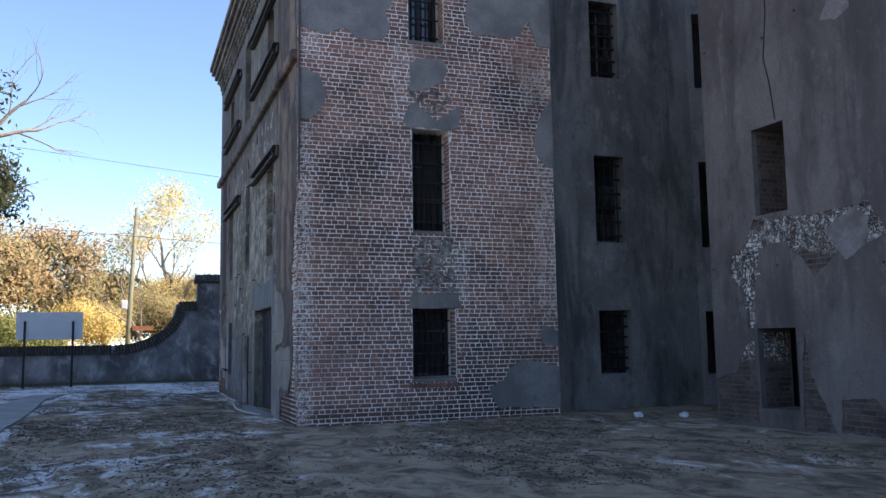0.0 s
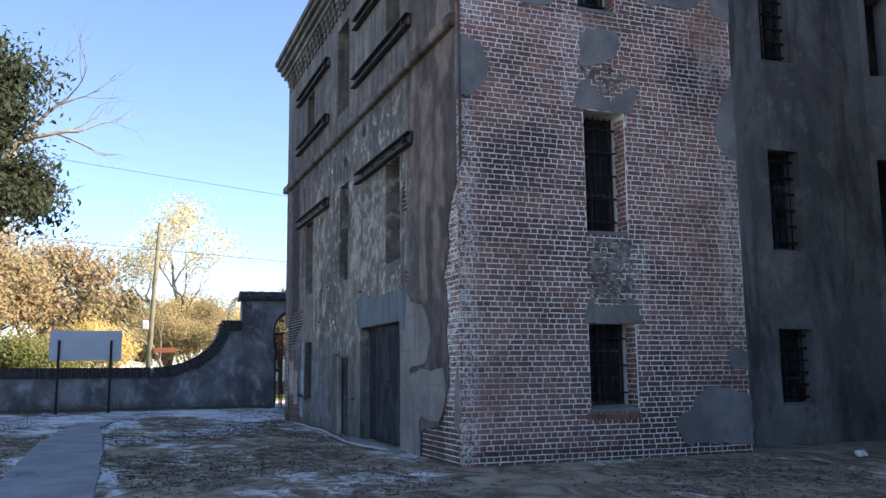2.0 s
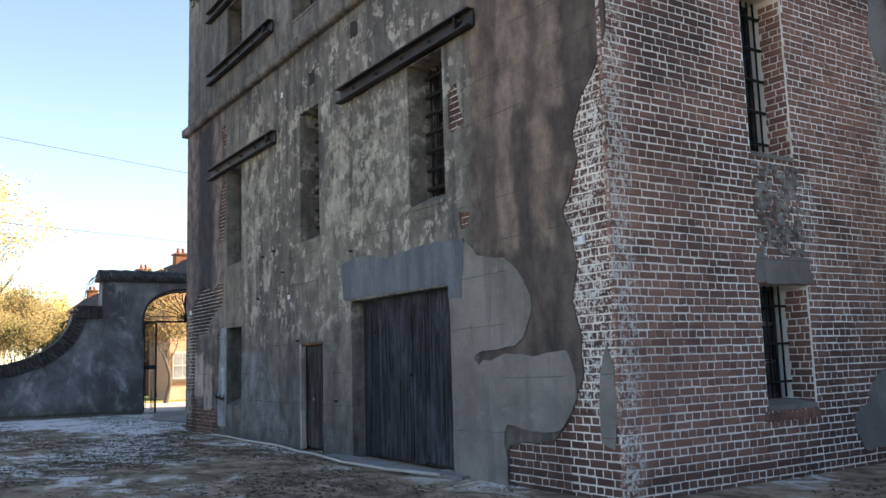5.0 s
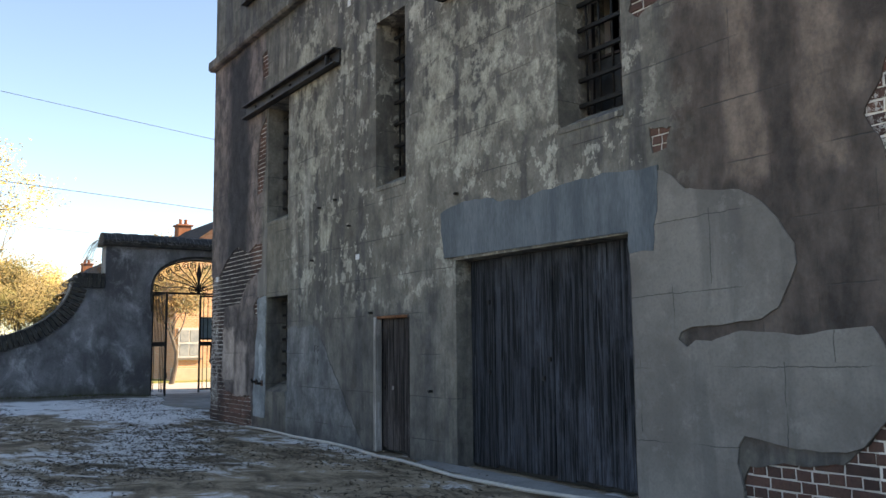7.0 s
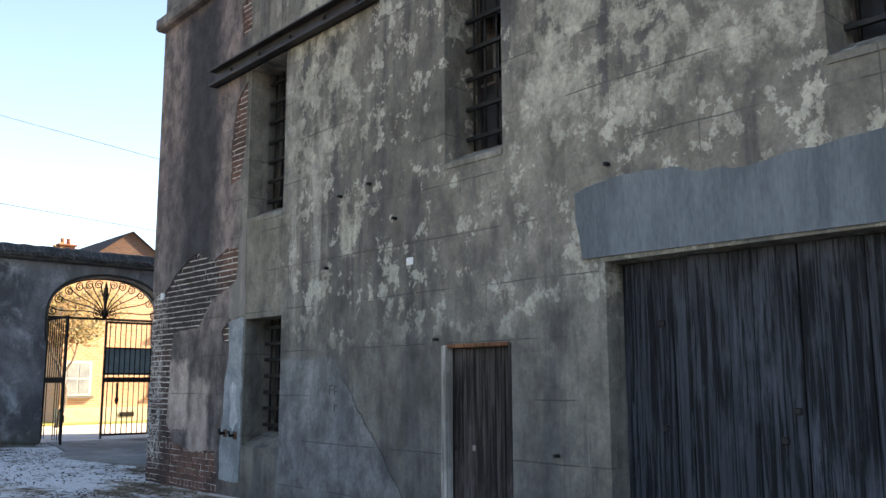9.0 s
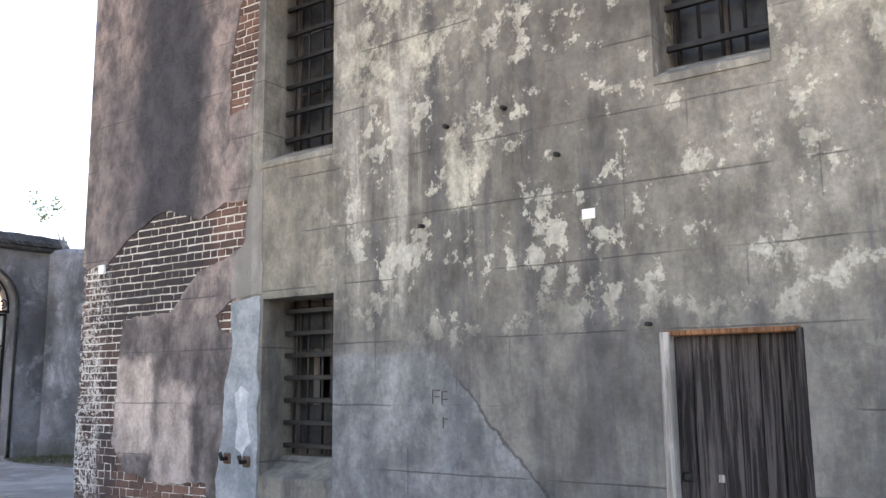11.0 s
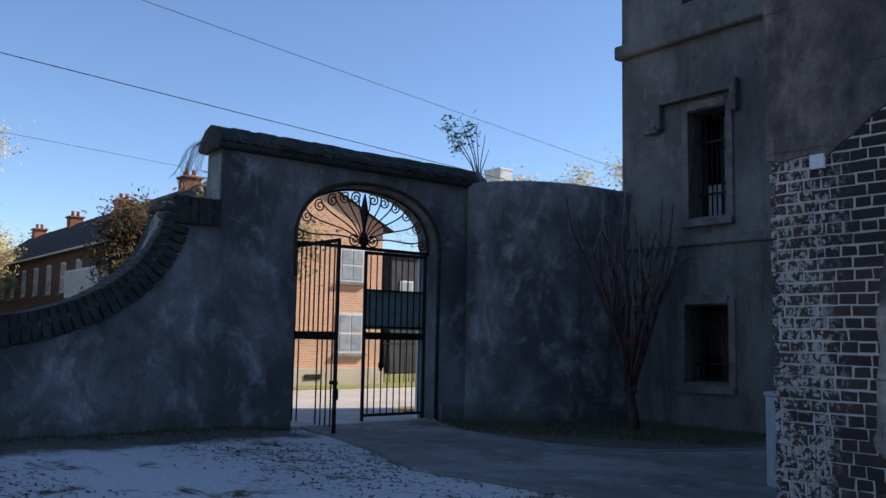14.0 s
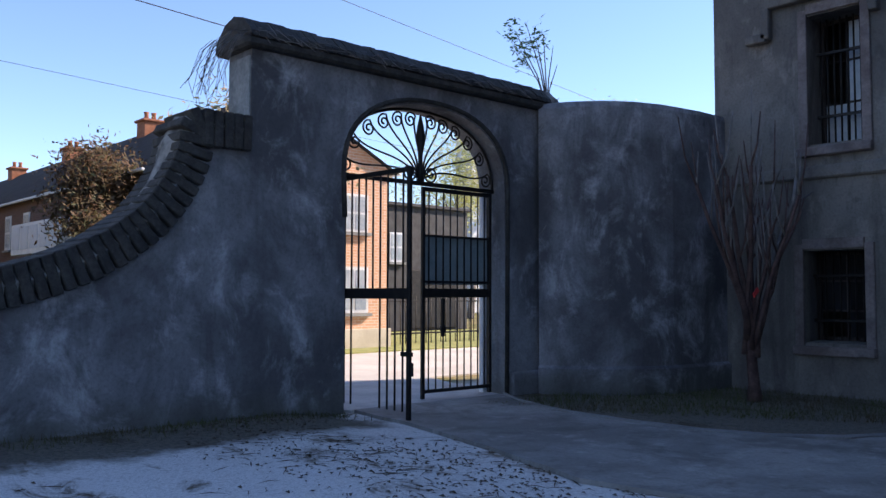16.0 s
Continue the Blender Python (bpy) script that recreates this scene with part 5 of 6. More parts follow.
# ---- iron gate ----
def gate_leaf(length, height, label, panel):
    g = thing("iron_gate", label, "gate", "gate leaves")
    for nm, x in (("hinge_stile", 0.03), ("latch_stile", length - 0.03)):
        part(nm, box((x, 0, height / 2), (0.055, 0.045, height), 0.004), IRON, g)
    for nm, z, h in (("bottom_rail", 0.1, 0.05), ("middle_rail", 1.5, 0.13), ("top_rail", height - 0.03, 0.06)):
        if nm == "bottom_rail" and not panel:
            continue
        part(nm, box((length / 2, 0.004, z), (length - 0.06, 0.035, h), 0.004), IRON, g)
    n = 10
    for i in range(1, n):
        x = length * i / n
        top = tube("bar", [(x, 0, 1.56), (x, 0, height - 0.05)], 0.0125, IRON, g, sides=6)
        if not (panel is False and i in (3, 4, 5)):
            tube("bar", [(x, 0, 0.1), (x, 0, 1.44)], 0.0125, IRON, g, sides=6)
    if panel:
        part("sheet_panel", box((length * 0.5, -0.03, 1.98), (length - 0.12, 0.012, 0.72), 0.003), PANEL, g, "dark green sheet panel")
        for z in (1.66, 2.32):
            part("panel_strap", box((length * 0.5, 0.024, z), (length - 0.1, 0.02, 0.035), 0.003), IRON, g)
        part("drop_bolt", box((length * 0.72, 0.03, 1.15), (0.06, 0.03, 0.55), 0.006), IRON, g)
        part("bolt_head", box((length * 0.72, 0.03, 0.98), (0.1, 0.04, 0.1), 0.01), IRON, g)
    else:
        part("lock_box", box((length - 0.07, 0.0, 0.78), (0.18, 0.05, 0.055), 0.006), IRON, g)
        part("hasp", box((length - 0.02, 0.03, 0.6), (0.06, 0.03, 0.16), 0.006), IRON, g)
    return g


left = gate_leaf(1.42, 3.02, "black iron barred gate leaf standing open", False)
left.matrix_basis = pose(4.43, 40.32, 0.02, 0, 0, -88)
right = gate_leaf(1.38, 3.02, "black iron barred gate leaf with sheet panel, closed", True)
right.matrix_basis = pose(7.28, 40.34, 0.03, 0, 0, 179)

gate_post = tagged(part('gate_post', box((7.27, 40.5, 1.55), (0.09, 0.09, 3.1), 0.01), WHITE), 'white painted post just behind the gate', 'post')
transom = thing("gate_transom", "wrought iron scrollwork filling the gate arch", "scrollwork", at=(5.84, 40.35, 3.06))
CXG, GY = (AX0 + AX1) / 2, 40.35
part("transom_bar", box((CXG, GY, 3.09), (AX1 - AX0, 0.04, 0.06), 0.004), IRON, transom)
tube("arch_rail", [(CXG + (u - CXG) * 0.985, GY, SPRING + (w - SPRING) * 0.975) for u, w in arch], 0.022, IRON, transom, sides=6)


def scroll(cx, cz, r, start, turns, way):
    pts = []
    for k in range(26):
        s = k / 25
        a = start + way * turns * 2 * math.pi * s
        q = r * (1 - 0.82 * s)
        pts.append((cx + q * math.cos(a), GY, cz + q * math.sin(a)))
    return pts


for side in (-1, 1):
    for i, ang in enumerate((8, 27, 44, 58, 70, 81)):
        a = radians(90 - side * (90 - ang))
        r = 0.115
        ex, ez = CXG + (AX1 - AX0) / 2 * math.cos(a) * 0.985, SPRING + RISE * math.sin(a) ** 0.9 * 0.97
        inward = Vector((CXG - ex, 0, SPRING + 0.25 - ez)).normalized()
        cx, cz = ex + inward.x * (r + 0.025), ez + inward.z * (r + 0.025)
        st = math.atan2(-inward.z, -inward.x) + side * 1.2
        sp = scroll(cx, cz, r, st, 1.6, -side)
        hub = (CXG + side * 0.05, GY, 3.16 + 0.02 * i)
        p3 = sp[0]
        bow = Vector((p3[0] - hub[0], 0, p3[2] - hub[2]))
        nrm = Vector((-bow.z, 0, bow.x)) * side
        mid1 = Vector(hub) + bow * 0.35 - nrm * -0.16
        mid2 = Vector(hub) + bow * 0.75 - nrm * 0.14
        curve = []
        for k in range(12):
            s = k / 12
            q = Vector(hub) * (1 - s) ** 3 + mid1 * 3 * s * (1 - s) ** 2 + mid2 * 3 * s * s * (1 - s) + Vector(p3) * s ** 3
            curve.append(tuple(q))
        tube("scroll", curve + sp, 0.0145, IRON, transom, sides=5)
    tube("scroll", scroll(CXG + side * 0.2, 3.24, 0.13, radians(90 + side * 90), 1.7, side), 0.0145, IRON, transom, sides=5)
spine = [(CXG, GY, 3.12), (CXG, GY, 3.3), (CXG, GY, 3.5), (CXG, GY, 3.72), (CXG, GY, 3.9), (CXG, GY, 4.08)]
tube("finial", spine, [0.06, 0.035, 0.03, 0.075, 0.05, 0.012], IRON, transom, sides=8)


# ---- trees ----
def branch_set(rnd, base, heading, length, radius, levels, fan=0.6, kids=3, lift=0.15, bend=0.18, wires=None, tips=None):
    wires = [] if wires is None else wires
    tips = [] if tips is None else tips
    p, d = Vector(base), Vector(heading).normalized()
    pts, rad = [tuple(p)], [radius]
    n = 5
    for k in range(n):
        d = (d + Vector((rnd.gauss(0, bend), rnd.gauss(0, bend), rnd.gauss(0, bend * 0.6) + lift * 0.3))).normalized()
        p = p + d * length / n
        pts.append(tuple(p))
        rad.append(radius * (1 - 0.5 * (k + 1) / n))
    wires.append((pts, rad))
    if levels == 0:
        tips.append(tuple(p))
        tips.append(pts[3])
        return wires, tips
    for k in range(kids):
        at = pts[min(n, max(2, n - k))]
        a = rnd.uniform(0, 2 * math.pi)
        off = d.orthogonal().normalized()
        off = Matrix.Rotation(a + k * 2.1, 3, d) @ off
        h = (d + off * rnd.uniform(fan * 0.7, fan * 1.3) + Vector((0, 0, lift))).normalized()
        branch_set(rnd, at, h, length * rnd.uniform(0.58, 0.82), rad[-1] * rnd.uniform(0.62, 0.85), levels - 1, fan, kids, lift, bend, wires, tips)
    return wires, tips


def leaf_cloud(rnd, tips, per, spread, size, squash=0.8):
    verts, faces = [], []
    for t in tips:
        c = Vector(t)
        m = int(per * rnd.uniform(0.4, 1.5))
        for _ in range(m):
            g = Vector((rnd.gauss(0, 1), rnd.gauss(0, 1), rnd.gauss(0, squash))) * spread * 0.55
            q = c + g
            a = Vector((rnd.gauss(0, 1), rnd.gauss(0, 1), rnd.gauss(0, 1))).normalized()
            b = a.orthogonal().normalized()
            s = size * rnd.uniform(0.55, 1.4)
            base = len(verts)
            verts += [tuple(q - a * s), tuple(q + b * s * 0.45), tuple(q + a * s), tuple(q - b * s * 0.45)]
            faces.append((base, base + 1, base + 2, base + 3))
    return verts, faces


def tree(label, seed, base, trunk, radius, levels, bark, leaf=None, per=30, spread=0.7, size=0.09, fan=0.6, kids=3, lift=0.15, lean=(0, 0, 1), stems=1, name="tree", squash=0.8, floor=-9):
    rnd = random.Random(seed)
    t = thing(name, label, "tree" if name == "tree" else "shrub", at=base)
    wv, wf, tips = [], [], []
    for s in range(stems):
        off = Vector((rnd.gauss(0, 0.3), rnd.gauss(0, 0.3), 0)) if stems > 1 else Vector((0, 0, 0))
        wires, tp = branch_set(rnd, Vector(base) + off * 0.4, Vector(lean) + off * 0.6, trunk, radius, levels, fan, kids, lift)
        for pts, rad in wires:
            tube_lists(pts, rad, 5 if rad[0] > 0.03 else 3, wv, wf, False)
        tips += tp
    from_lists("trunk", wv, wf, bark, t, smooth=True)
    if leaf:
        v, f = leaf_cloud(rnd, [q for q in tips if q[2] > floor], per, spread, size, squash)
        tagged(from_lists("crown", v, f, leaf, t), kind="stuff")
    return t


tree("tall tree with pale bare limbs and thin golden leaves", 375, (2.8, 90, 0), 7.2, 0.75, 5, BARK_PALE, LEAF_GOLD, 13, 1.3, 0.14, 0.8, 3, 0.2, floor=8.5)
tree("spreading tree with orange and olive autumn leaves", 5, (-10.3, 74, 0), 4.8, 0.3, 4, BARK, LEAF_ORANGE, 60, 1.7, 0.17, 0.6, 3, 0.2, stems=4)
tree("spreading tree with orange and olive autumn leaves", 23, (-16.5, 72, 0), 8.2, 0.4, 4, BARK, LEAF_ORANGE, 80, 1.1, 0.14, 0.75, 3, 0.1)
tree("evergreen oak with dense dark green leaves", 8, (-10.7, 28.8, 0), 5.3, 0.42, 4, BARK, LEAF_DARK, 380, 0.8, 0.1, 0.72, 3, 0.16)
rnd = random.Random(31)
bare = thing("tree", "bare sunlit tree with long pale branches", "tree", at=(-8.2, 37, 0))
v, f = [], []
tube_lists([(-8.2, 37, -0.1), (-7.8, 37, 3.5), (-6.8, 37, 7.0), (-5.4, 37, 9.8)], [0.34, 0.28, 0.21, 0.13], 8, v, f)
for at, to, L, r in (((-5.4, 37, 9.8), (1, 0.1, 0.42), 2.0, 0.1), ((-5.4, 37, 9.8), (0.55, -0.1, 1), 2.2, 0.1), ((-6.1, 37, 8.4), (-0.4, 0.2, 1), 2.4, 0.1), ((-6.8, 37, 7.0), (1, 0.2, 0.3), 2.0, 0.08), ((-7.2, 37, 5.6), (-1, 0, 0.6), 2.6, 0.1)):
    for pts, rad in branch_set(rnd, at, to, L, r, 3, 0.5, 3, 0.05, 0.12)[0]:
        tube_lists(pts, rad, 5, v, f, False)
from_lists("trunk", v, f, BARK_PALE, bare, smooth=True)
tree("bare pale tree behind the wall", 37, (1.5, 64.0, 0), 4.0, 0.18, 4, BARK_PALE, None, fan=0.6, kids=3, lift=0.12)
for i, (x, y, h) in enumerate(((3.0, 88, 3.6), (5.2, 92, 3.9), (7.0, 86, 3.5), (8.6, 104, 4.4), (-1.0, 80, 2.3), (6.0, 100, 4.2), (-3.5, 76, 2.2), (0.8, 84, 3.2), (4.2, 80, 2.9), (12.0, 108, 4.6))):
    tree("brown twiggy brush beyond the yard wall", 60 + i, (x, y, 0), h, 0.07, 3, BARK, LEAF_BROWN if i % 3 else LEAF_GOLD, 60, 0.9, 0.1, 0.8, 3, 0.15, stems=4, name="shrub")
for i, (x, y) in enumerate(((-7.0, 52), (-10.0, 50), (-4.5, 56), (-13, 49))):
    tree("green shrub behind the low wall", 90 + i, (x, y, 0), 1.5, 0.05, 3, BARK, LEAF_GREEN, 60, 0.7, 0.09, 0.8, 3, 0.12, stems=4, name="shrub")
tree("small tree with russet and green leaves by the houses", 157, (8.8, 60.3, 0), 2.5, 0.14, 4, BARK, LEAF_RUSSET, 110, 0.8, 0.09, 0.85, 3, 0.06)
tree("small green tree beyond the gate", 246, (7.1, 47.3, 0), 2.1, 0.11, 4, BARK, LEAF_ORANGE, 60, 0.5, 0.07, 0.6, 3, 0.12)
tree("yellow-green tree behind the garage", 55, (34.5, 69, 0), 4.9, 0.25, 4, BARK, LEAF_LIME, 90, 1.5, 0.1, 0.7, 3, 0.15)
for i, (x, y) in enumerate(((-18, 72), (-26, 66), (-33, 60), (-22, 84), (-10, 88), (-2, 92), (18, 110), (6, 104), (-40, 50), (-44, 36), (-42, 20))):
    tree("far tree with brown autumn leaves", 120 + i, (x, y, 0), 4.2, 0.3, 3, BARK, LEAF_BROWN if i % 2 else LEAF_ORANGE, 120, 1.5, 0.2, 0.75, 3, 0.1)

# pruned crape myrtle by the curved wall
rnd = random.Random(77)
myrtle = thing("crape_myrtle", "pruned bare crape myrtle with reddish stems", "tree", at=(9.6, 37.3, 0))
v, f = [], []
tube_lists([(9.6, 37.3, -0.05), (9.6, 37.31, 0.25), (9.52, 37.3, 0.6), (9.5, 37.3, 0.95)], [0.12, 0.085, 0.075, 0.07], 8, v, f)
from_lists("trunk", v, f, BARK_RED, myrtle, smooth=True)
for i in range(13):
    a = 2 * math.pi * i / 13 + rnd.uniform(-0.25, 0.25)
    out = rnd.uniform(0.55, 1.45)
    dx, dy = math.cos(a) * out, math.sin(a) * out * 0.55
    z0, top = rnd.uniform(0.6, 0.9), rnd.uniform(2.3, 3.4)
    pts = [(9.52 + dx * s ** 1.25 + rnd.gauss(0, 0.04), 37.3 + dy * s ** 1.25 + rnd.gauss(0, 0.03), z0 + (top - z0) * s) for s in (0, 0.25, 0.5, 0.75, 1)]
    tube("stem", pts, [0.05, 0.04, 0.034, 0.028, 0.024], BARK_RED, myrtle, sides=6)
    for k in range(6):
        e = pts[2 + k % 3]
        b = rnd.uniform(0, 6.28)
        L = rnd.uniform(0.5, 1.2)
        w = rnd.uniform(0.15, 0.4)
        tube("branch", [e, (e[0] + math.cos(b) * w * 0.6, e[1] + math.sin(b) * w * 0.4, e[2] + L * 0.4), (e[0] + math.cos(b) * w, e[1] + math.sin(b) * w * 0.6, e[2] + L)], [0.018, 0.014, 0.009], TWIG if k % 2 else BARK_RED, myrtle, sides=5)
for pts in ([(9.55, 37.25, 0.9), (9.9, 37.2, 1.9), (10.25, 37.15, 2.5), (10.7, 37.1, 2.95), (11.0, 37.05, 3.1)], [(10.25, 37.15, 2.5), (10.5, 37.1, 2.95), (10.6, 37.1, 3.3)]):
    tube("stem", pts, [0.04, 0.034, 0.028, 0.022, 0.015][:len(pts)], TWIG, myrtle, sides=6)
part("ribbon", box((9.2, 37.05, 1.55), (0.16, 0.02, 0.07), 0.004, Matrix.Rotation(-0.6, 4, "Y")), RIBBON, myrtle, "red ribbon tied round a stem")

# sprout on the gate wall and dead vines over its capping
rnd = random.Random(15)
sprout = thing("wall_sprout", "sprouting leafy weed rooted in the gate capping", "plant", at=(8.5, 40.25, 4.6))
lv, lf = [], []
for i, (dx, h) in enumerate(((-0.82, 1.12), (-0.3, 1.1), (-0.7, 0.85), (-0.55, 1.3), (-0.12, 1.2), (0.12, 1.05), (-0.2, 0.8), (0.22, 0.75))):
    pts = [(8.5, 40.25, 4.56), (8.5 + dx * 0.3, 40.25, 4.56 + h * 0.45), (8.5 + dx * 0.75, 40.23, 4.56 + h * 0.8), (8.5 + dx, 40.22, 4.56 + h)]
    tube("stem", pts, [0.012, 0.01, 0.007, 0.004], TWIG, sprout, sides=4)
    if i < 3:
        q, g = leaf_cloud(rnd, [pts[3], pts[2], tuple((Vector(pts[2]) + Vector(pts[3])) / 2)], 42, 0.15, 0.05, 1.5)
        o = len(lv)
        lv += q
        lf += [tuple(k + o for k in face) for face in g]
tagged(from_lists("leaves", lv, lf, LEAF_SPROUT, sprout), kind="stuff")
v, f = [], []
for i in range(170):
    x = 2.8 + 5.2 * rnd.random() ** 1.6
    y = rnd.uniform(39.95, 40.5)
    z = 4.68 - abs(y - 40.37) * 0.3
    L = rnd.uniform(0.15, 0.5)
    a = rnd.uniform(-0.6, 0.6)
    tube_lists([(x, y, z), (x + L * math.cos(a), y - L * 0.2, z + rnd.uniform(0.0, 0.1)), (x + L * 1.5 * math.cos(a), y - L * 0.45, z - rnd.uniform(0.02, 0.1))], 0.005, 3, v, f, False)
for i in range(26):
    x, y = 2.86 + rnd.uniform(-0.12, 0.05), rnd.uniform(39.95, 40.7)
    L = rnd.uniform(0.4, 1.1)
    tube_lists([(x, y, 4.6), (x - 0.15, y, 4.45), (x - 0.22 - rnd.uniform(0, 0.15), y - 0.05, 4.45 - L * 0.6), (x - 0.25 - rnd.uniform(0, 0.25), y - 0.08, 4.5 - L)], 0.004, 3, v, f, False)
for i in range(34):
    x, z = 8.02 + rnd.gauss(0, 0.06), rnd.uniform(2.2, 4.3)
    L = rnd.uniform(0.12, 0.4)
    tube_lists([(x, 39.97, z), (x + L * 0.4, 39.93, z + L * 0.5), (x + L * rnd.uniform(0.3, 1.0), 39.9, z + L)], 0.006, 3, v, f, False)
vines = tagged(from_lists("dead_vines", v, f, TWIG), "dry tangled vine stems over the gate capping", "vine", kind="stuff")

# ---- houses beyond the wall ----
def gable_house(house, x0, x1, y0, y1, eave_w, eave_e, xr, ridge, front_brick, gable_brick, base):
    """Walls and two roof slopes of a house whose ridge runs along y."""
    part("front_wall", box((x0 + 0.15, (y0 + y1) / 2 + 0.15, eave_w / 2), (0.3, y1 - y0 - 0.32, eave_w)), front_brick, house)
    part("back_wall", box((x1 - 0.15, (y0 + y1) / 2 + 0.15, eave_e / 2), (0.3, y1 - y0 - 0.32, eave_e)), front_brick, house)
    for k, y in enumerate((y0, y1 - 0.3)):
        bm = bmesh.new()
        for yy in (y, y + 0.3):
            bm.faces.new([bm.verts.new(p) for p in ((x0, yy, base), (x1, yy, base), (x1, yy, eave_e), (xr, yy, ridge), (x0, yy, eave_w))])
        bm.verts.ensure_lookup_table()
        for i in range(5):
            bm.faces.new((bm.verts[i], bm.verts[(i + 1) % 5], bm.verts[5 + (i + 1) % 5], bm.verts[5 + i]))
        bmesh.ops.recalc_face_normals(bm, faces=bm.faces)
        part("gable_wall", bm, gable_brick, house)
    part("foundation", box(((x0 + x1) / 2, y0 + 0.1, base / 2), (x1 - x0 + 0.1, 0.5, base), 0.01), CREAM, house)
    for s, x, eave in ((1, x0, eave_w), (-1, x1, eave_e)):
        bm = bmesh.new()
        drop = 0.3 * (ridge - eave) / abs(xr - x)
        bm.faces.new([bm.verts.new(p) for p in ((x - s * 0.3, y0 - 0.2, eave - drop), (x - s * 0.3, y1 + 0.2, eave - drop), (xr, y1 + 0.2, ridge), (xr, y0 - 0.2, ridge))])
        bmesh.ops.solidify(bm, geom=list(bm.faces), thickness=-0.14)
        part("roof_slope", bm, ROOF, house)
        part("gutter", box((x - s * 0.34, (y0 + y1) / 2, eave - drop + 0.02), (0.12, y1 - y0 + 0.3, 0.1), 0.02), WHITE, house)


def sash(parent, c, w, h, axis):
    """A white sash window; axis 'y' faces -y, 'x' faces -x."""
    def b(du, dv, sw, sh, dd, sd):
        return box((c[0] + du, c[1] - dd, c[2] + dv), (sw, sd, sh), 0.004) if axis == "y" else box((c[0] - dd, c[1] + du, c[2] + dv), (sd, sw, sh), 0.004)
    fr = part("window", b(0, 0, w, h, 0.02, 0.04), WHITE, parent)
    for i in (-1, 1):
        for j in (-1, 1):
            part("pane", b(i * w * 0.22, j * h * 0.23, w * 0.38, h * 0.4, 0.05, 0.012), PANE_PALE, fr)
    part("window_sill", b(0, -h / 2 - 0.05, w + 0.16, 0.09, 0.06, 0.14), CONCRETE, fr)


near_house = thing("brick_house", "sunlit orange brick house with white sash windows", "house", at=(10.1, 50, 0))
gable_house(near_house, 8.0, 12.9, 50.0, 53.6, 5.05, 5.05, 10.45, 6.3, HOUSE_BRICK, HOUSE_BRICK, 0.56)
for x in (8.6, 11.75):
    sash(near_house, (x, 49.99, 3.72), 0.9, 1.05, "y")
    sash(near_house, (x, 49.99, 1.62), 0.95, 1.25, "y")
part("vent", box((10.4, 49.83, 0.3), (0.55, 0.03, 0.16), 0.01), IRON, near_house)

house = thing("row_house", "long dark brick row house with slate roof and chimneys", "house", at=(9.7, 58.6, 0))
gable_house(house, 9.7, 17.7, 58.6, 100.0, 5.8, 5.8, 13.7, 8.75, ROW_BRICK, ROW_BRICK, 0.5)
for k in range(12):
    y = 66.2 + k * 2.8
    if k != 1:
        sash(house, (9.69, y, 4.3), 0.9, 1.6, "x")
    sash(house, (9.69, y, 1.6), 0.9, 1.5, "x")
bay = part("oriel", box((9.25, 67.8, 3.75), (0.9, 6.2, 1.3), 0.02), WHITE, house, "white boarded oriel on the front")
for k in range(5):
    part("oriel_panel", box((8.79, 65.4 + k * 1.2, 3.8), (0.03, 1.0, 0.95), 0.01), SIGN_BACK, bay)
for y in (68.2, 78.1, 88.0, 97.5):
    c = part("chimney", box((13.7, y, 8.75), (0.85, 0.85, 0.9), 0.02), CHIMNEY, house, "orange brick chimney stack")
    part("chimney_cap", box((13.7, y, 9.2), (1.05, 1.05, 0.12), 0.03), CHIMNEY, c)
    for dx in (-0.17, 0.17):
        tube("chimney_pot", [(13.7 + dx, y, 9.2), (13.7 + dx, y, 9.5), (13.7 + dx, y, 9.62)], [0.13, 0.1, 0.13], CHIMNEY, c, sides=8)

garage = thing("garage", "dark sided building with flat roof beyond the street", "garage", at=(22, 60, 0))
part("wall", box((21.3, 60.5, 2.55), (4.8, 5.0, 5.1), 0.02), CHARCOAL, garage)
part("roof", box((21.3, 60.5, 5.16), (5.1, 5.3, 0.14), 0.02), ROOF, garage)
part("door", box((21.8, 57.97, 1.3), (2.6, 0.06, 2.4), 0.02), IRON, garage)
sash(garage, (19.7, 57.98, 3.4), 0.7, 1.2, "y")
fence = thing("iron_fence", "low black iron fence along the street", "fence", at=(15.5, 50.6, 0))
for z in (0.35, 1.3):
    part("rail", box((15.7, 50.6, z), (5.2, 0.04, 0.05), 0.005), IRON, fence)
for k in range(27):
    tube("picket", [(13.1 + 0.2 * k, 50.6, 0.05), (13.1 + 0.2 * k, 50.6, 1.45)], 0.014, IRON, fence, sides=4)
tower = thing("white_building", "distant plain white building above the wall", "building", at=(46.0, 81.0, 0))
part("wall", box((46.0, 81.0, 7.9), (1.4, 2.0, 15.8), 0.05), WHITE, tower)
part("parapet", box((46.0, 81.0, 15.85), (1.5, 2.1, 0.2), 0.03), WHITE, tower)
tree("far tree with thin golden leaves behind the curved wall", 195, (57.5, 81, 0), 8.5, 0.4, 4, BARK_PALE, LEAF_GOLD, 80, 1.4, 0.17, 0.5, 3, 0.1, floor=11.0)

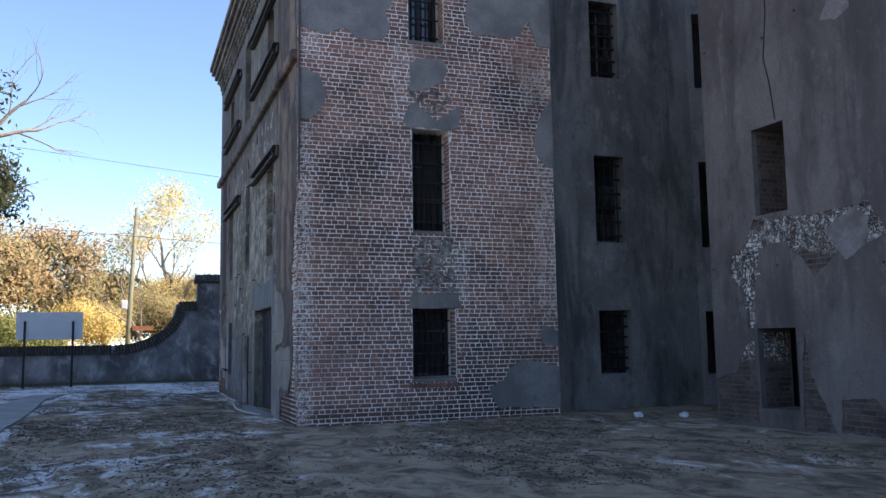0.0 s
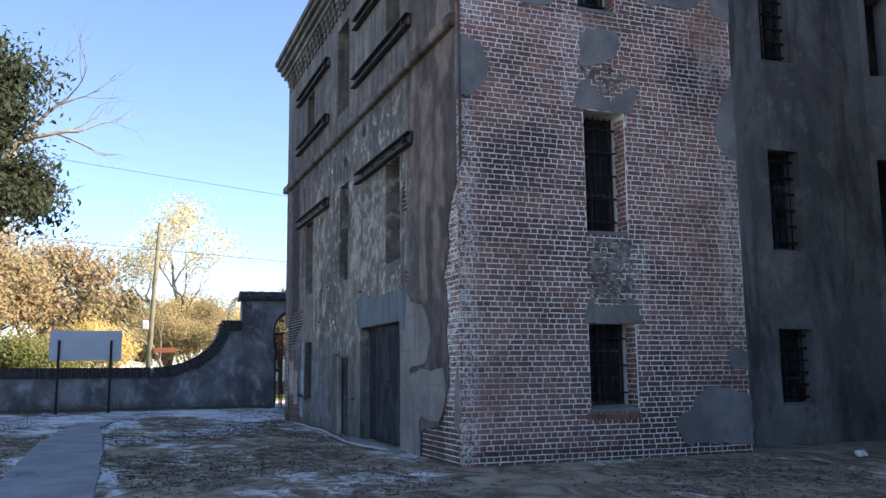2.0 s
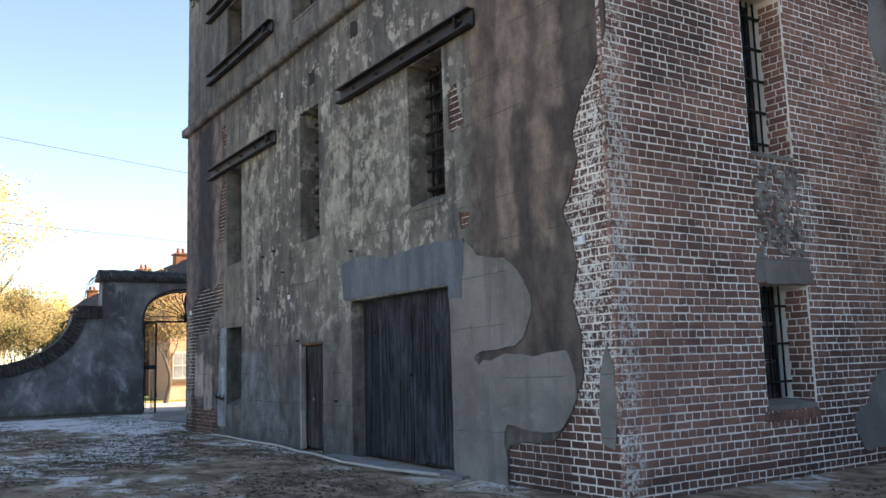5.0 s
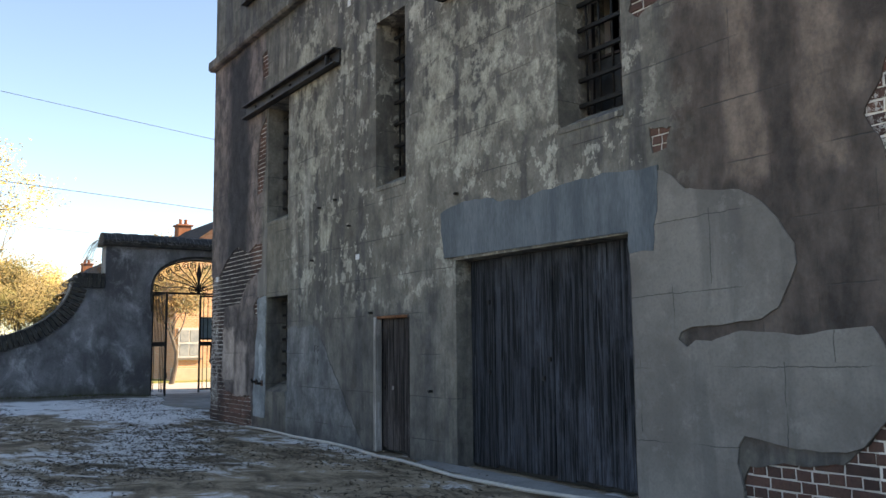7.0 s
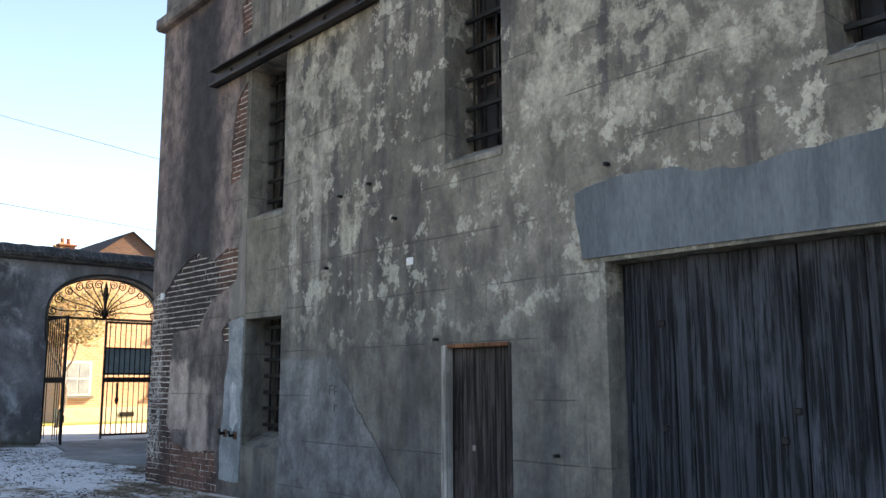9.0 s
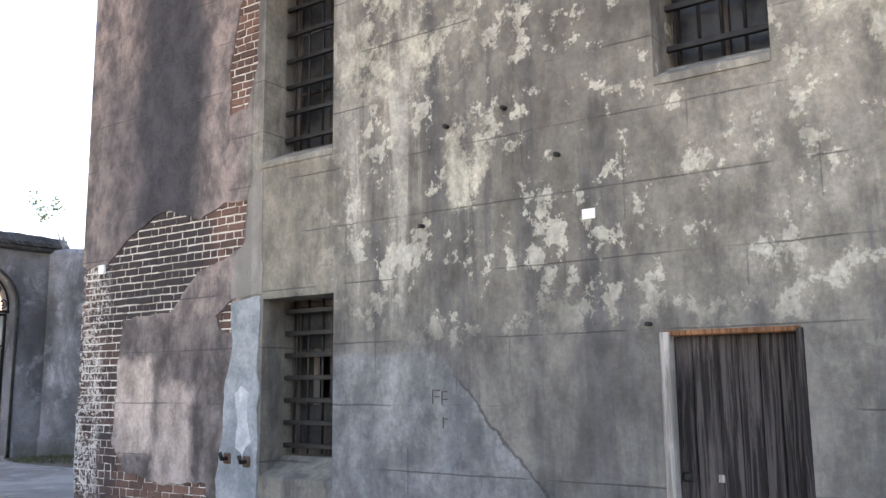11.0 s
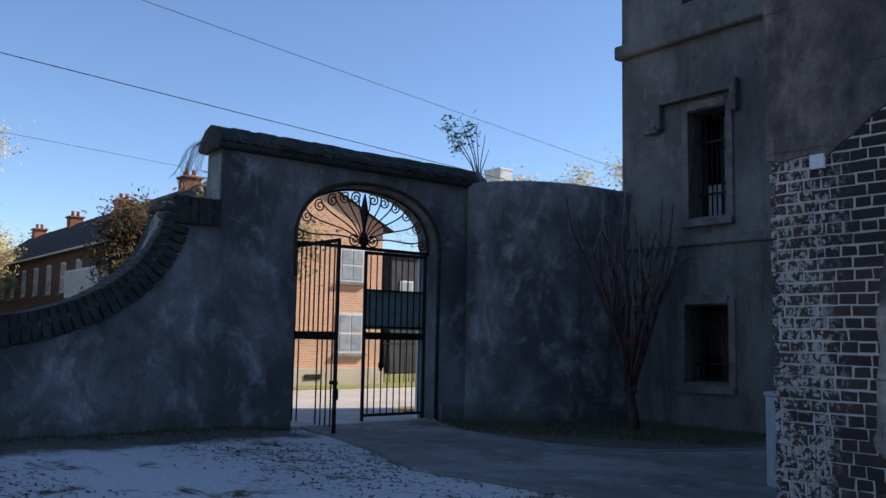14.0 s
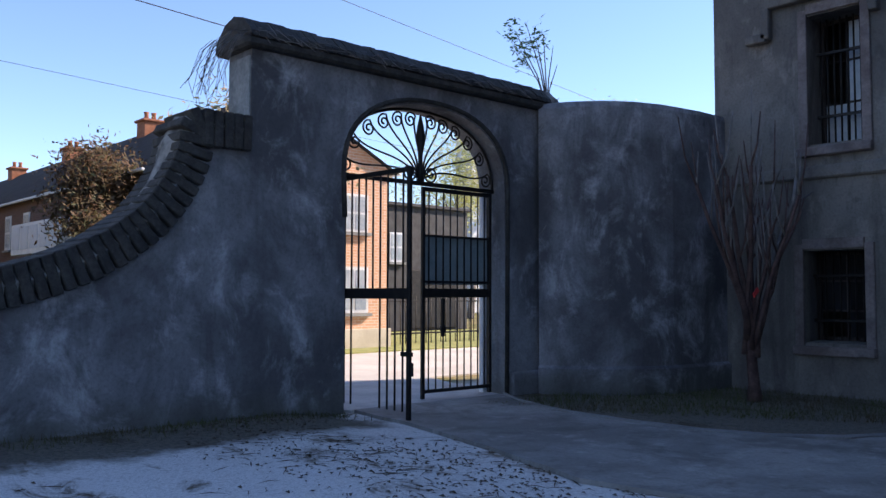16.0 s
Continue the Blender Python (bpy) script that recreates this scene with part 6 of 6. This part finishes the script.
# ---- sign, pole, cables ----
sign = thing("sign_board", "blank pale back of a sign on two black posts", "sign", at=(-2.95, 38.55, 0))
for x in (-3.85, -2.05):
    part("post", box((x, 38.5, 1.32), (0.09, 0.07, 2.75), 0.008), IRON, sign)
part("board", box((-2.93, 38.57, 2.5), (2.5, 0.05, 1.12), 0.01), SIGN_BACK, sign)
pole = thing("utility_pole", "leaning weathered wooden utility pole", "pole", at=(0.15, 60, 0))
tube("shaft", [(0.05, 60, -0.2), (0.2, 60, 4), (0.5, 60, 10.9)], [0.17, 0.16, 0.12], POLE, pole, sides=10)
part("transformer", box((-0.15, 59.9, 4.4), (0.4, 0.4, 0.6), 0.06), WHITE, pole)
tube("bracket", [(0.2, 60, 4.2), (-0.4, 60, 4.3)], 0.04, IRON, pole)
part("street_sign", box((1.05, 59.82, 2.85), (1.3, 0.04, 0.3), 0.01), CHIMNEY, pole, "small reddish-brown sign board")
tube("sign_bracket", [(0.15, 59.9, 2.85), (0.5, 59.84, 2.85)], 0.025, IRON, pole)
far_pole = thing("utility_pole", "far thin wooden utility pole", "pole", at=(-3.6, 90, 0))
tube("shaft", [(-3.6, 90, -0.2), (-3.5, 90, 9.6)], [0.16, 0.12], POLE, far_pole, sides=8)
part("crossarm", box((-3.5, 90, 8.9), (1.8, 0.12, 0.12), 0.01), POLE, far_pole)


street_pole = thing("utility_pole", "tall weathered wooden utility pole by the street", "pole", at=(-30, 54, 0))
tube("shaft", [(-30, 54, -0.2), (-30, 54, 16.0)], [0.18, 0.13], POLE, street_pole, sides=8)


def cable(a, b, sag, r, label):
    a, b = Vector(a), Vector(b)
    pts = [tuple(a.lerp(b, k / 24) - Vector((0, 0, sag * 4 * (k / 24) * (1 - k / 24)))) for k in range(25)]
    tagged(tube("cable", pts, r, CABLE, sides=5), label, "cable", "overhead cables")


CABLES = (((-40, 47, 9.9), (60, 47, 4.3), 0.3), ((-30, 54, 15.7), (60, 54, 7.0), 0.2), ((0.5, 60, 9.2), (-40, 56, 8.6), 0.8), ((0.5, 60, 10.0), (-3.5, 90, 8.9), 0.6), ((-40, 49, 8.3), (60, 49, 3.6), 0.3))
for a, b, s in CABLES:
    cable(a, b, s, 0.005 if a[1] == 49 else 0.011, "thin black cable strung overhead")

# ---- small things by the walls ----
def tag_plate(c, size, label):
    tagged(part("tag", box(c, size, 0.002), PAPER), label, "tag", "white tags on the walls")


tag_plate((3.055, 24.52, 2.675), (0.012, 0.1, 0.075), "small white square tag on the stucco")
tag_plate((3.055, 30.44, 2.76), (0.03, 0.1, 0.1), "small white square tag on the brick")
tag_plate((3.055, 16.7, 2.66), (0.03, 0.09, 0.09), "small white square tag on the brick")
tag_plate((3.055, 24.8, 6.55), (0.012, 0.09, 0.1), "small white square tag on the stucco")
for u, v in ((28.28, 0.8), (28.02, 0.78)):
    h = thing("iron_pintle", "rusty iron shutter hook in the plaster", "hook", "shutter hooks", at=(3.05, u, v))
    tube("pin", [(3.08, u, v), (2.97, u, v), (2.95, u, v + 0.06)], 0.022, IRON, h)
    part("plate", box((3.042, u, v), (0.02, 0.1, 0.1), 0.01), RUST, h)
for u, v in ((24.75, 3.15), (25.75, 3.55), (26.0, 2.75), (24.1, 1.86), (22.6, 0.85), (25.2, 3.6), (22.0, 3.2)):
    tagged(part("iron_peg", box((3.04, u, v), (0.08, 0.035, 0.03), 0.006), IRON), "short black iron peg driven in stucco", "peg", "pegs in the wall")
# joist pockets: flat plates, the shade of the hole painted near-black
for u, v in ((21.82, 6.82), (23.46, 6.5)):
    tagged(part("beam_pocket", slab(west, ragged(rect(u - 0.13, u + 0.13, v - 0.13, v + 0.13), 0.05, 0.03), [], -0.005, 0.004), VOID), "flat near-black plate painted as the shade of a joist pocket", "pocket", "joist pockets")
for u, v in ((12.43, 6.98), (13.2, 7.02), (11.57, 2.75), (10.84, 2.75), (11.62, 6.77), (10.83, 6.97), (13.25, 2.82), (9.4, 2.6)):
    b = thing("tie_rod_anchor", "rusty round tie rod anchor plate on the annex", "anchor plate", "tie rod anchors", at=(10.43, u, v))
    tube("disc", [(10.45, u, v), (10.4, u, v)], [0.085, 0.075], RUST, b, sides=12)
    tube("nut", [(10.41, u, v), (10.35, u, v)], 0.025, RUST, b, sides=6)
tagged(tube("wire", [(10.36, 11.55, 9.5), (10.355, 11.5, 7.2), (10.36, 11.62, 6.4), (10.355, 11.5, 5.9), (10.36, 11.42, 5.25)], 0.009, CABLE, sides=5), "loose black wire hanging down the annex wall", "wire")
marks = thing("scratched_mark", "small dark scratches in the blue-grey plaster", "scratches", at=(3.05, 25.86, 1.3))
for u, w, a, h in ((25.92, 1.37, 0.008, 0.11), (25.88, 1.42, 0.06, 0.008), (25.88, 1.37, 0.05, 0.008), (25.83, 1.36, 0.008, 0.1), (25.8, 1.41, 0.05, 0.008), (25.8, 1.35, 0.05, 0.008), (25.8, 1.2, 0.05, 0.008), (25.82, 1.17, 0.008, 0.09)):
    part("scratch", box((3.0585, u, w), (0.006, a, h)), VOID, marks)
down = thing("downpipe", "pale plastic downpipe fixed on the dark court wall", "pipe", at=(13.7, 16.74, 3.2))
tube("pipe", [(13.7, 16.72, 15.5), (13.71, 16.72, 5.3), (13.71, 16.72, 4.0)], 0.05, PVC, down, sides=10)
tube("shoe", [(13.71, 16.72, 4.02), (13.72, 16.7, 3.25)], 0.056, PVC, down, sides=10)
for z in (4.6, 6.6, 8.6):
    part("clip", box((13.71, 16.77, z), (0.16, 0.14, 0.04), 0.006), IRON, down)
utility = thing("meter_cabinet", "slim pale grey meter cabinet fixed on the stucco wall", "cabinet", at=(3.2, 30.9, 0.5))
part("cabinet", box((3.2, 30.87, 0.83), (0.13, 0.1, 0.64), 0.012), CABINET, utility)
part("lid", box((3.2, 30.87, 1.16), (0.15, 0.12, 0.03), 0.008), CABINET, utility)

tagged(part("threshold", slab(lambda u, v, d: (u, v, d), ragged([(2.98, 22.7), (2.82, 22.6), (2.72, 21), (2.78, 19.6), (2.92, 18.9), (3.08, 18.9), (3.08, 22.7)], 0.2, 0.03), [], -0.02, 0.022), CONCRETE), "broken concrete threshold before the plank doors", "threshold", kind="structure")
pts = [(2.92, 28.4, 0.02), (2.95, 27.4, 0.025), (2.85, 26.2, 0.03), (2.93, 25.0, 0.025), (2.85, 24.2, 0.03), (2.72, 23.4, 0.03), (2.62, 22.6, 0.06), (2.55, 21.4, 0.03), (2.6, 20.2, 0.03), (2.8, 19.2, 0.03)]
tagged(tube("conduit", pts, 0.022, PVC, sides=6), "pale cable conduit lying along the wall foot", "conduit")
for c in ((10.3, 14.3), (9.6, 14.8)):
    bm = bmesh.new()
    bmesh.ops.create_icosphere(bm, subdivisions=2, radius=0.1)
    for vtx in bm.verts:
        vtx.co *= 1 + 0.5 * noise.noise(vtx.co * 14 + Vector((c[0], 0, 0)))
        vtx.co.z *= 0.7
    bmesh.ops.translate(bm, vec=(c[0], c[1], 0.05), verts=bm.verts)
    tagged(part("crumpled_bag", bm, WHITE), "crumpled white plastic bag on the ground", "litter", "litter in the court")

# loose ground cover
rnd = random.Random(3)
v, f = [], []


def litter_piece(x, y, s, long):
    a = rnd.uniform(0, math.pi)
    ux, uy = math.cos(a), math.sin(a)
    z = ground_height(x, y) + 0.006
    w = s * (0.06 if long else 0.5)
    l = s * (1.0 if long else 0.8)
    o = len(v)
    c = rnd.uniform(0, 0.02)
    v.extend([(x - ux * l, y - uy * l, z), (x + uy * w, y - ux * w, z + c + 0.004), (x + ux * l, y + uy * l, z + c * 0.5), (x - uy * w, y + ux * w, z + c)])
    f.append((o, o + 1, o + 2, o + 3))


for i in range(90000):
    y = 8 + 33 * rnd.random()
    x = rnd.uniform(-8.5, 3.0 if 15.5 < y < 31 else 9.5)
    if noise.noise(Vector((x * 0.5, y * 0.3, 5))) + 0.35 * noise.noise(Vector((x * 1.7, y * 1.2, 1))) < rnd.uniform(-0.35, 0.35):
        continue
    if x > 4.2 and y > 31 and rnd.random() < 0.93:
        continue
    long = rnd.random() < 0.22
    litter_piece(x, y, rnd.uniform(0.05, 0.16) if long else rnd.uniform(0.012, 0.04), long)
tagged(from_lists("leaf_litter", v, f, LITTER), "dry leaves and twigs scattered over the yard", "leaf litter", kind="stuff")
v, f = [], []
for i in range(9000):
    if rnd.random() < 0.75:
        x = rnd.uniform(6.3, 10.9)
        y = rnd.uniform(35.0, 39.6)
        if y > 40.2 - (x - 7.9) * 0.6 and x > 7.9 or y < 39.2 - (x - 6.2) * 1.6:
            continue
    else:
        x, y = rnd.uniform(-6, 4.3), 40.05 - abs(rnd.gauss(0, 0.25))
    z = max(ground_height(x, y), 0) + 0.0
    a, h = rnd.uniform(0, 6.28), rnd.uniform(0.02, 0.09)
    o = len(v)
    v.extend([(x - 0.006 * math.cos(a), y - 0.006 * math.sin(a), z - 0.01), (x + 0.006 * math.cos(a), y + 0.006 * math.sin(a), z - 0.01), (x + rnd.gauss(0, 0.03), y + rnd.gauss(0, 0.03), z + h)])
    f.append((o, o + 1, o + 2))
tagged(from_lists("grass", v, f, GRASS), "thin dull grass along the wall foot", "grass", kind="stuff")

# ---- bricks of the walls ----
DARK_ROWS = wanted(S_OPEN, S_COVER)
lay_bricks(wall_south, south, BRICK_S, X0 - 0.02, X1, -0.05, 8.9, 0.0, DARK_ROWS, lambda u, v: u < 5.3 and v < 2.2, seed=2)
W_SHOW = wanted(W_OPEN, [], [EXPOSED_CORNER + [(16.1, 4.8), (16.1, -0.2)], [(30.9, -0.2), (30.9, 2.83)] + EXPOSED_FAR] + SPALLS)
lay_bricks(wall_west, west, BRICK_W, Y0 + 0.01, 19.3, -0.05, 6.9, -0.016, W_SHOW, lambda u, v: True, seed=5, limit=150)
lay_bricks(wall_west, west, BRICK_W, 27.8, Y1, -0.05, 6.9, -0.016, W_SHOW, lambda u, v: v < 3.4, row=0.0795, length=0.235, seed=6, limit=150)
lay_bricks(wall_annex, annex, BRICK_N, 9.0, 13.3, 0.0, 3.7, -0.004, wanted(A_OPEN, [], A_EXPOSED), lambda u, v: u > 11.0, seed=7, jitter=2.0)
# brick reveals of the openings in the south wall and the annex
for a, b, lo, hi in S_OPEN:
    for u, s in ((b, -1), (a, 1)):
        def jamb(p, v, d, u=u, s=s):
            return (u + s * d, 16.25 + p, v)
        lay_bricks(wall_south, jamb, BRICK_S, 0.02, 0.34, lo, hi, 0.006, lambda p, q, v: [(p, q)], lambda p, v: False, seed=int(u * 10))
for a, b, lo, hi in A_OPEN:
    def jamb(p, v, d, u=b):
        return (10.45 + p, u - d, v)
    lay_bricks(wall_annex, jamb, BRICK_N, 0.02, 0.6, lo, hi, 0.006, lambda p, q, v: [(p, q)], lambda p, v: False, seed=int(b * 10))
# sill of bricks on edge under the lowest window
for i in range(12):
    ob = new("brick", brick_mesh(0.107, 0.071, BRICK_S, 1))
    ob.parent = wall_south
    ob.matrix_world = Matrix.Translation((5.33 + i * 0.088, 16.235, 0.69)) @ Matrix.Rotation(radians(90), 4, "X") @ Matrix.Rotation(radians(78), 4, "Z")
# broken brick rubble between the windows
rnd = random.Random(9)
v, f = [], []
for i in range(230):
    u, w = rnd.uniform(5.42, 6.28), rnd.uniform(2.6, 3.66)
    if i > 170:
        u, w = rnd.uniform(5.35, 6.3), rnd.uniform(6.2, 6.75)
    vs, fs = brick_lists(rnd.uniform(0.06, 0.13), rnd.uniform(0.04, 0.07), 0.05, rnd)
    a, o = rnd.gauss(0, 0.25), len(v)
    for x, y, z in vs:
        v.append(south(u + x * math.cos(a) - y * math.sin(a), w + x * math.sin(a) + y * math.cos(a), rnd.uniform(0.0, 0.004) + z + 0.012))
    f += [tuple(k + o for k in q) for q in fs]
tagged(from_lists("broken_brickwork", v, f, RUBBLE, wall_south), kind="stuff")
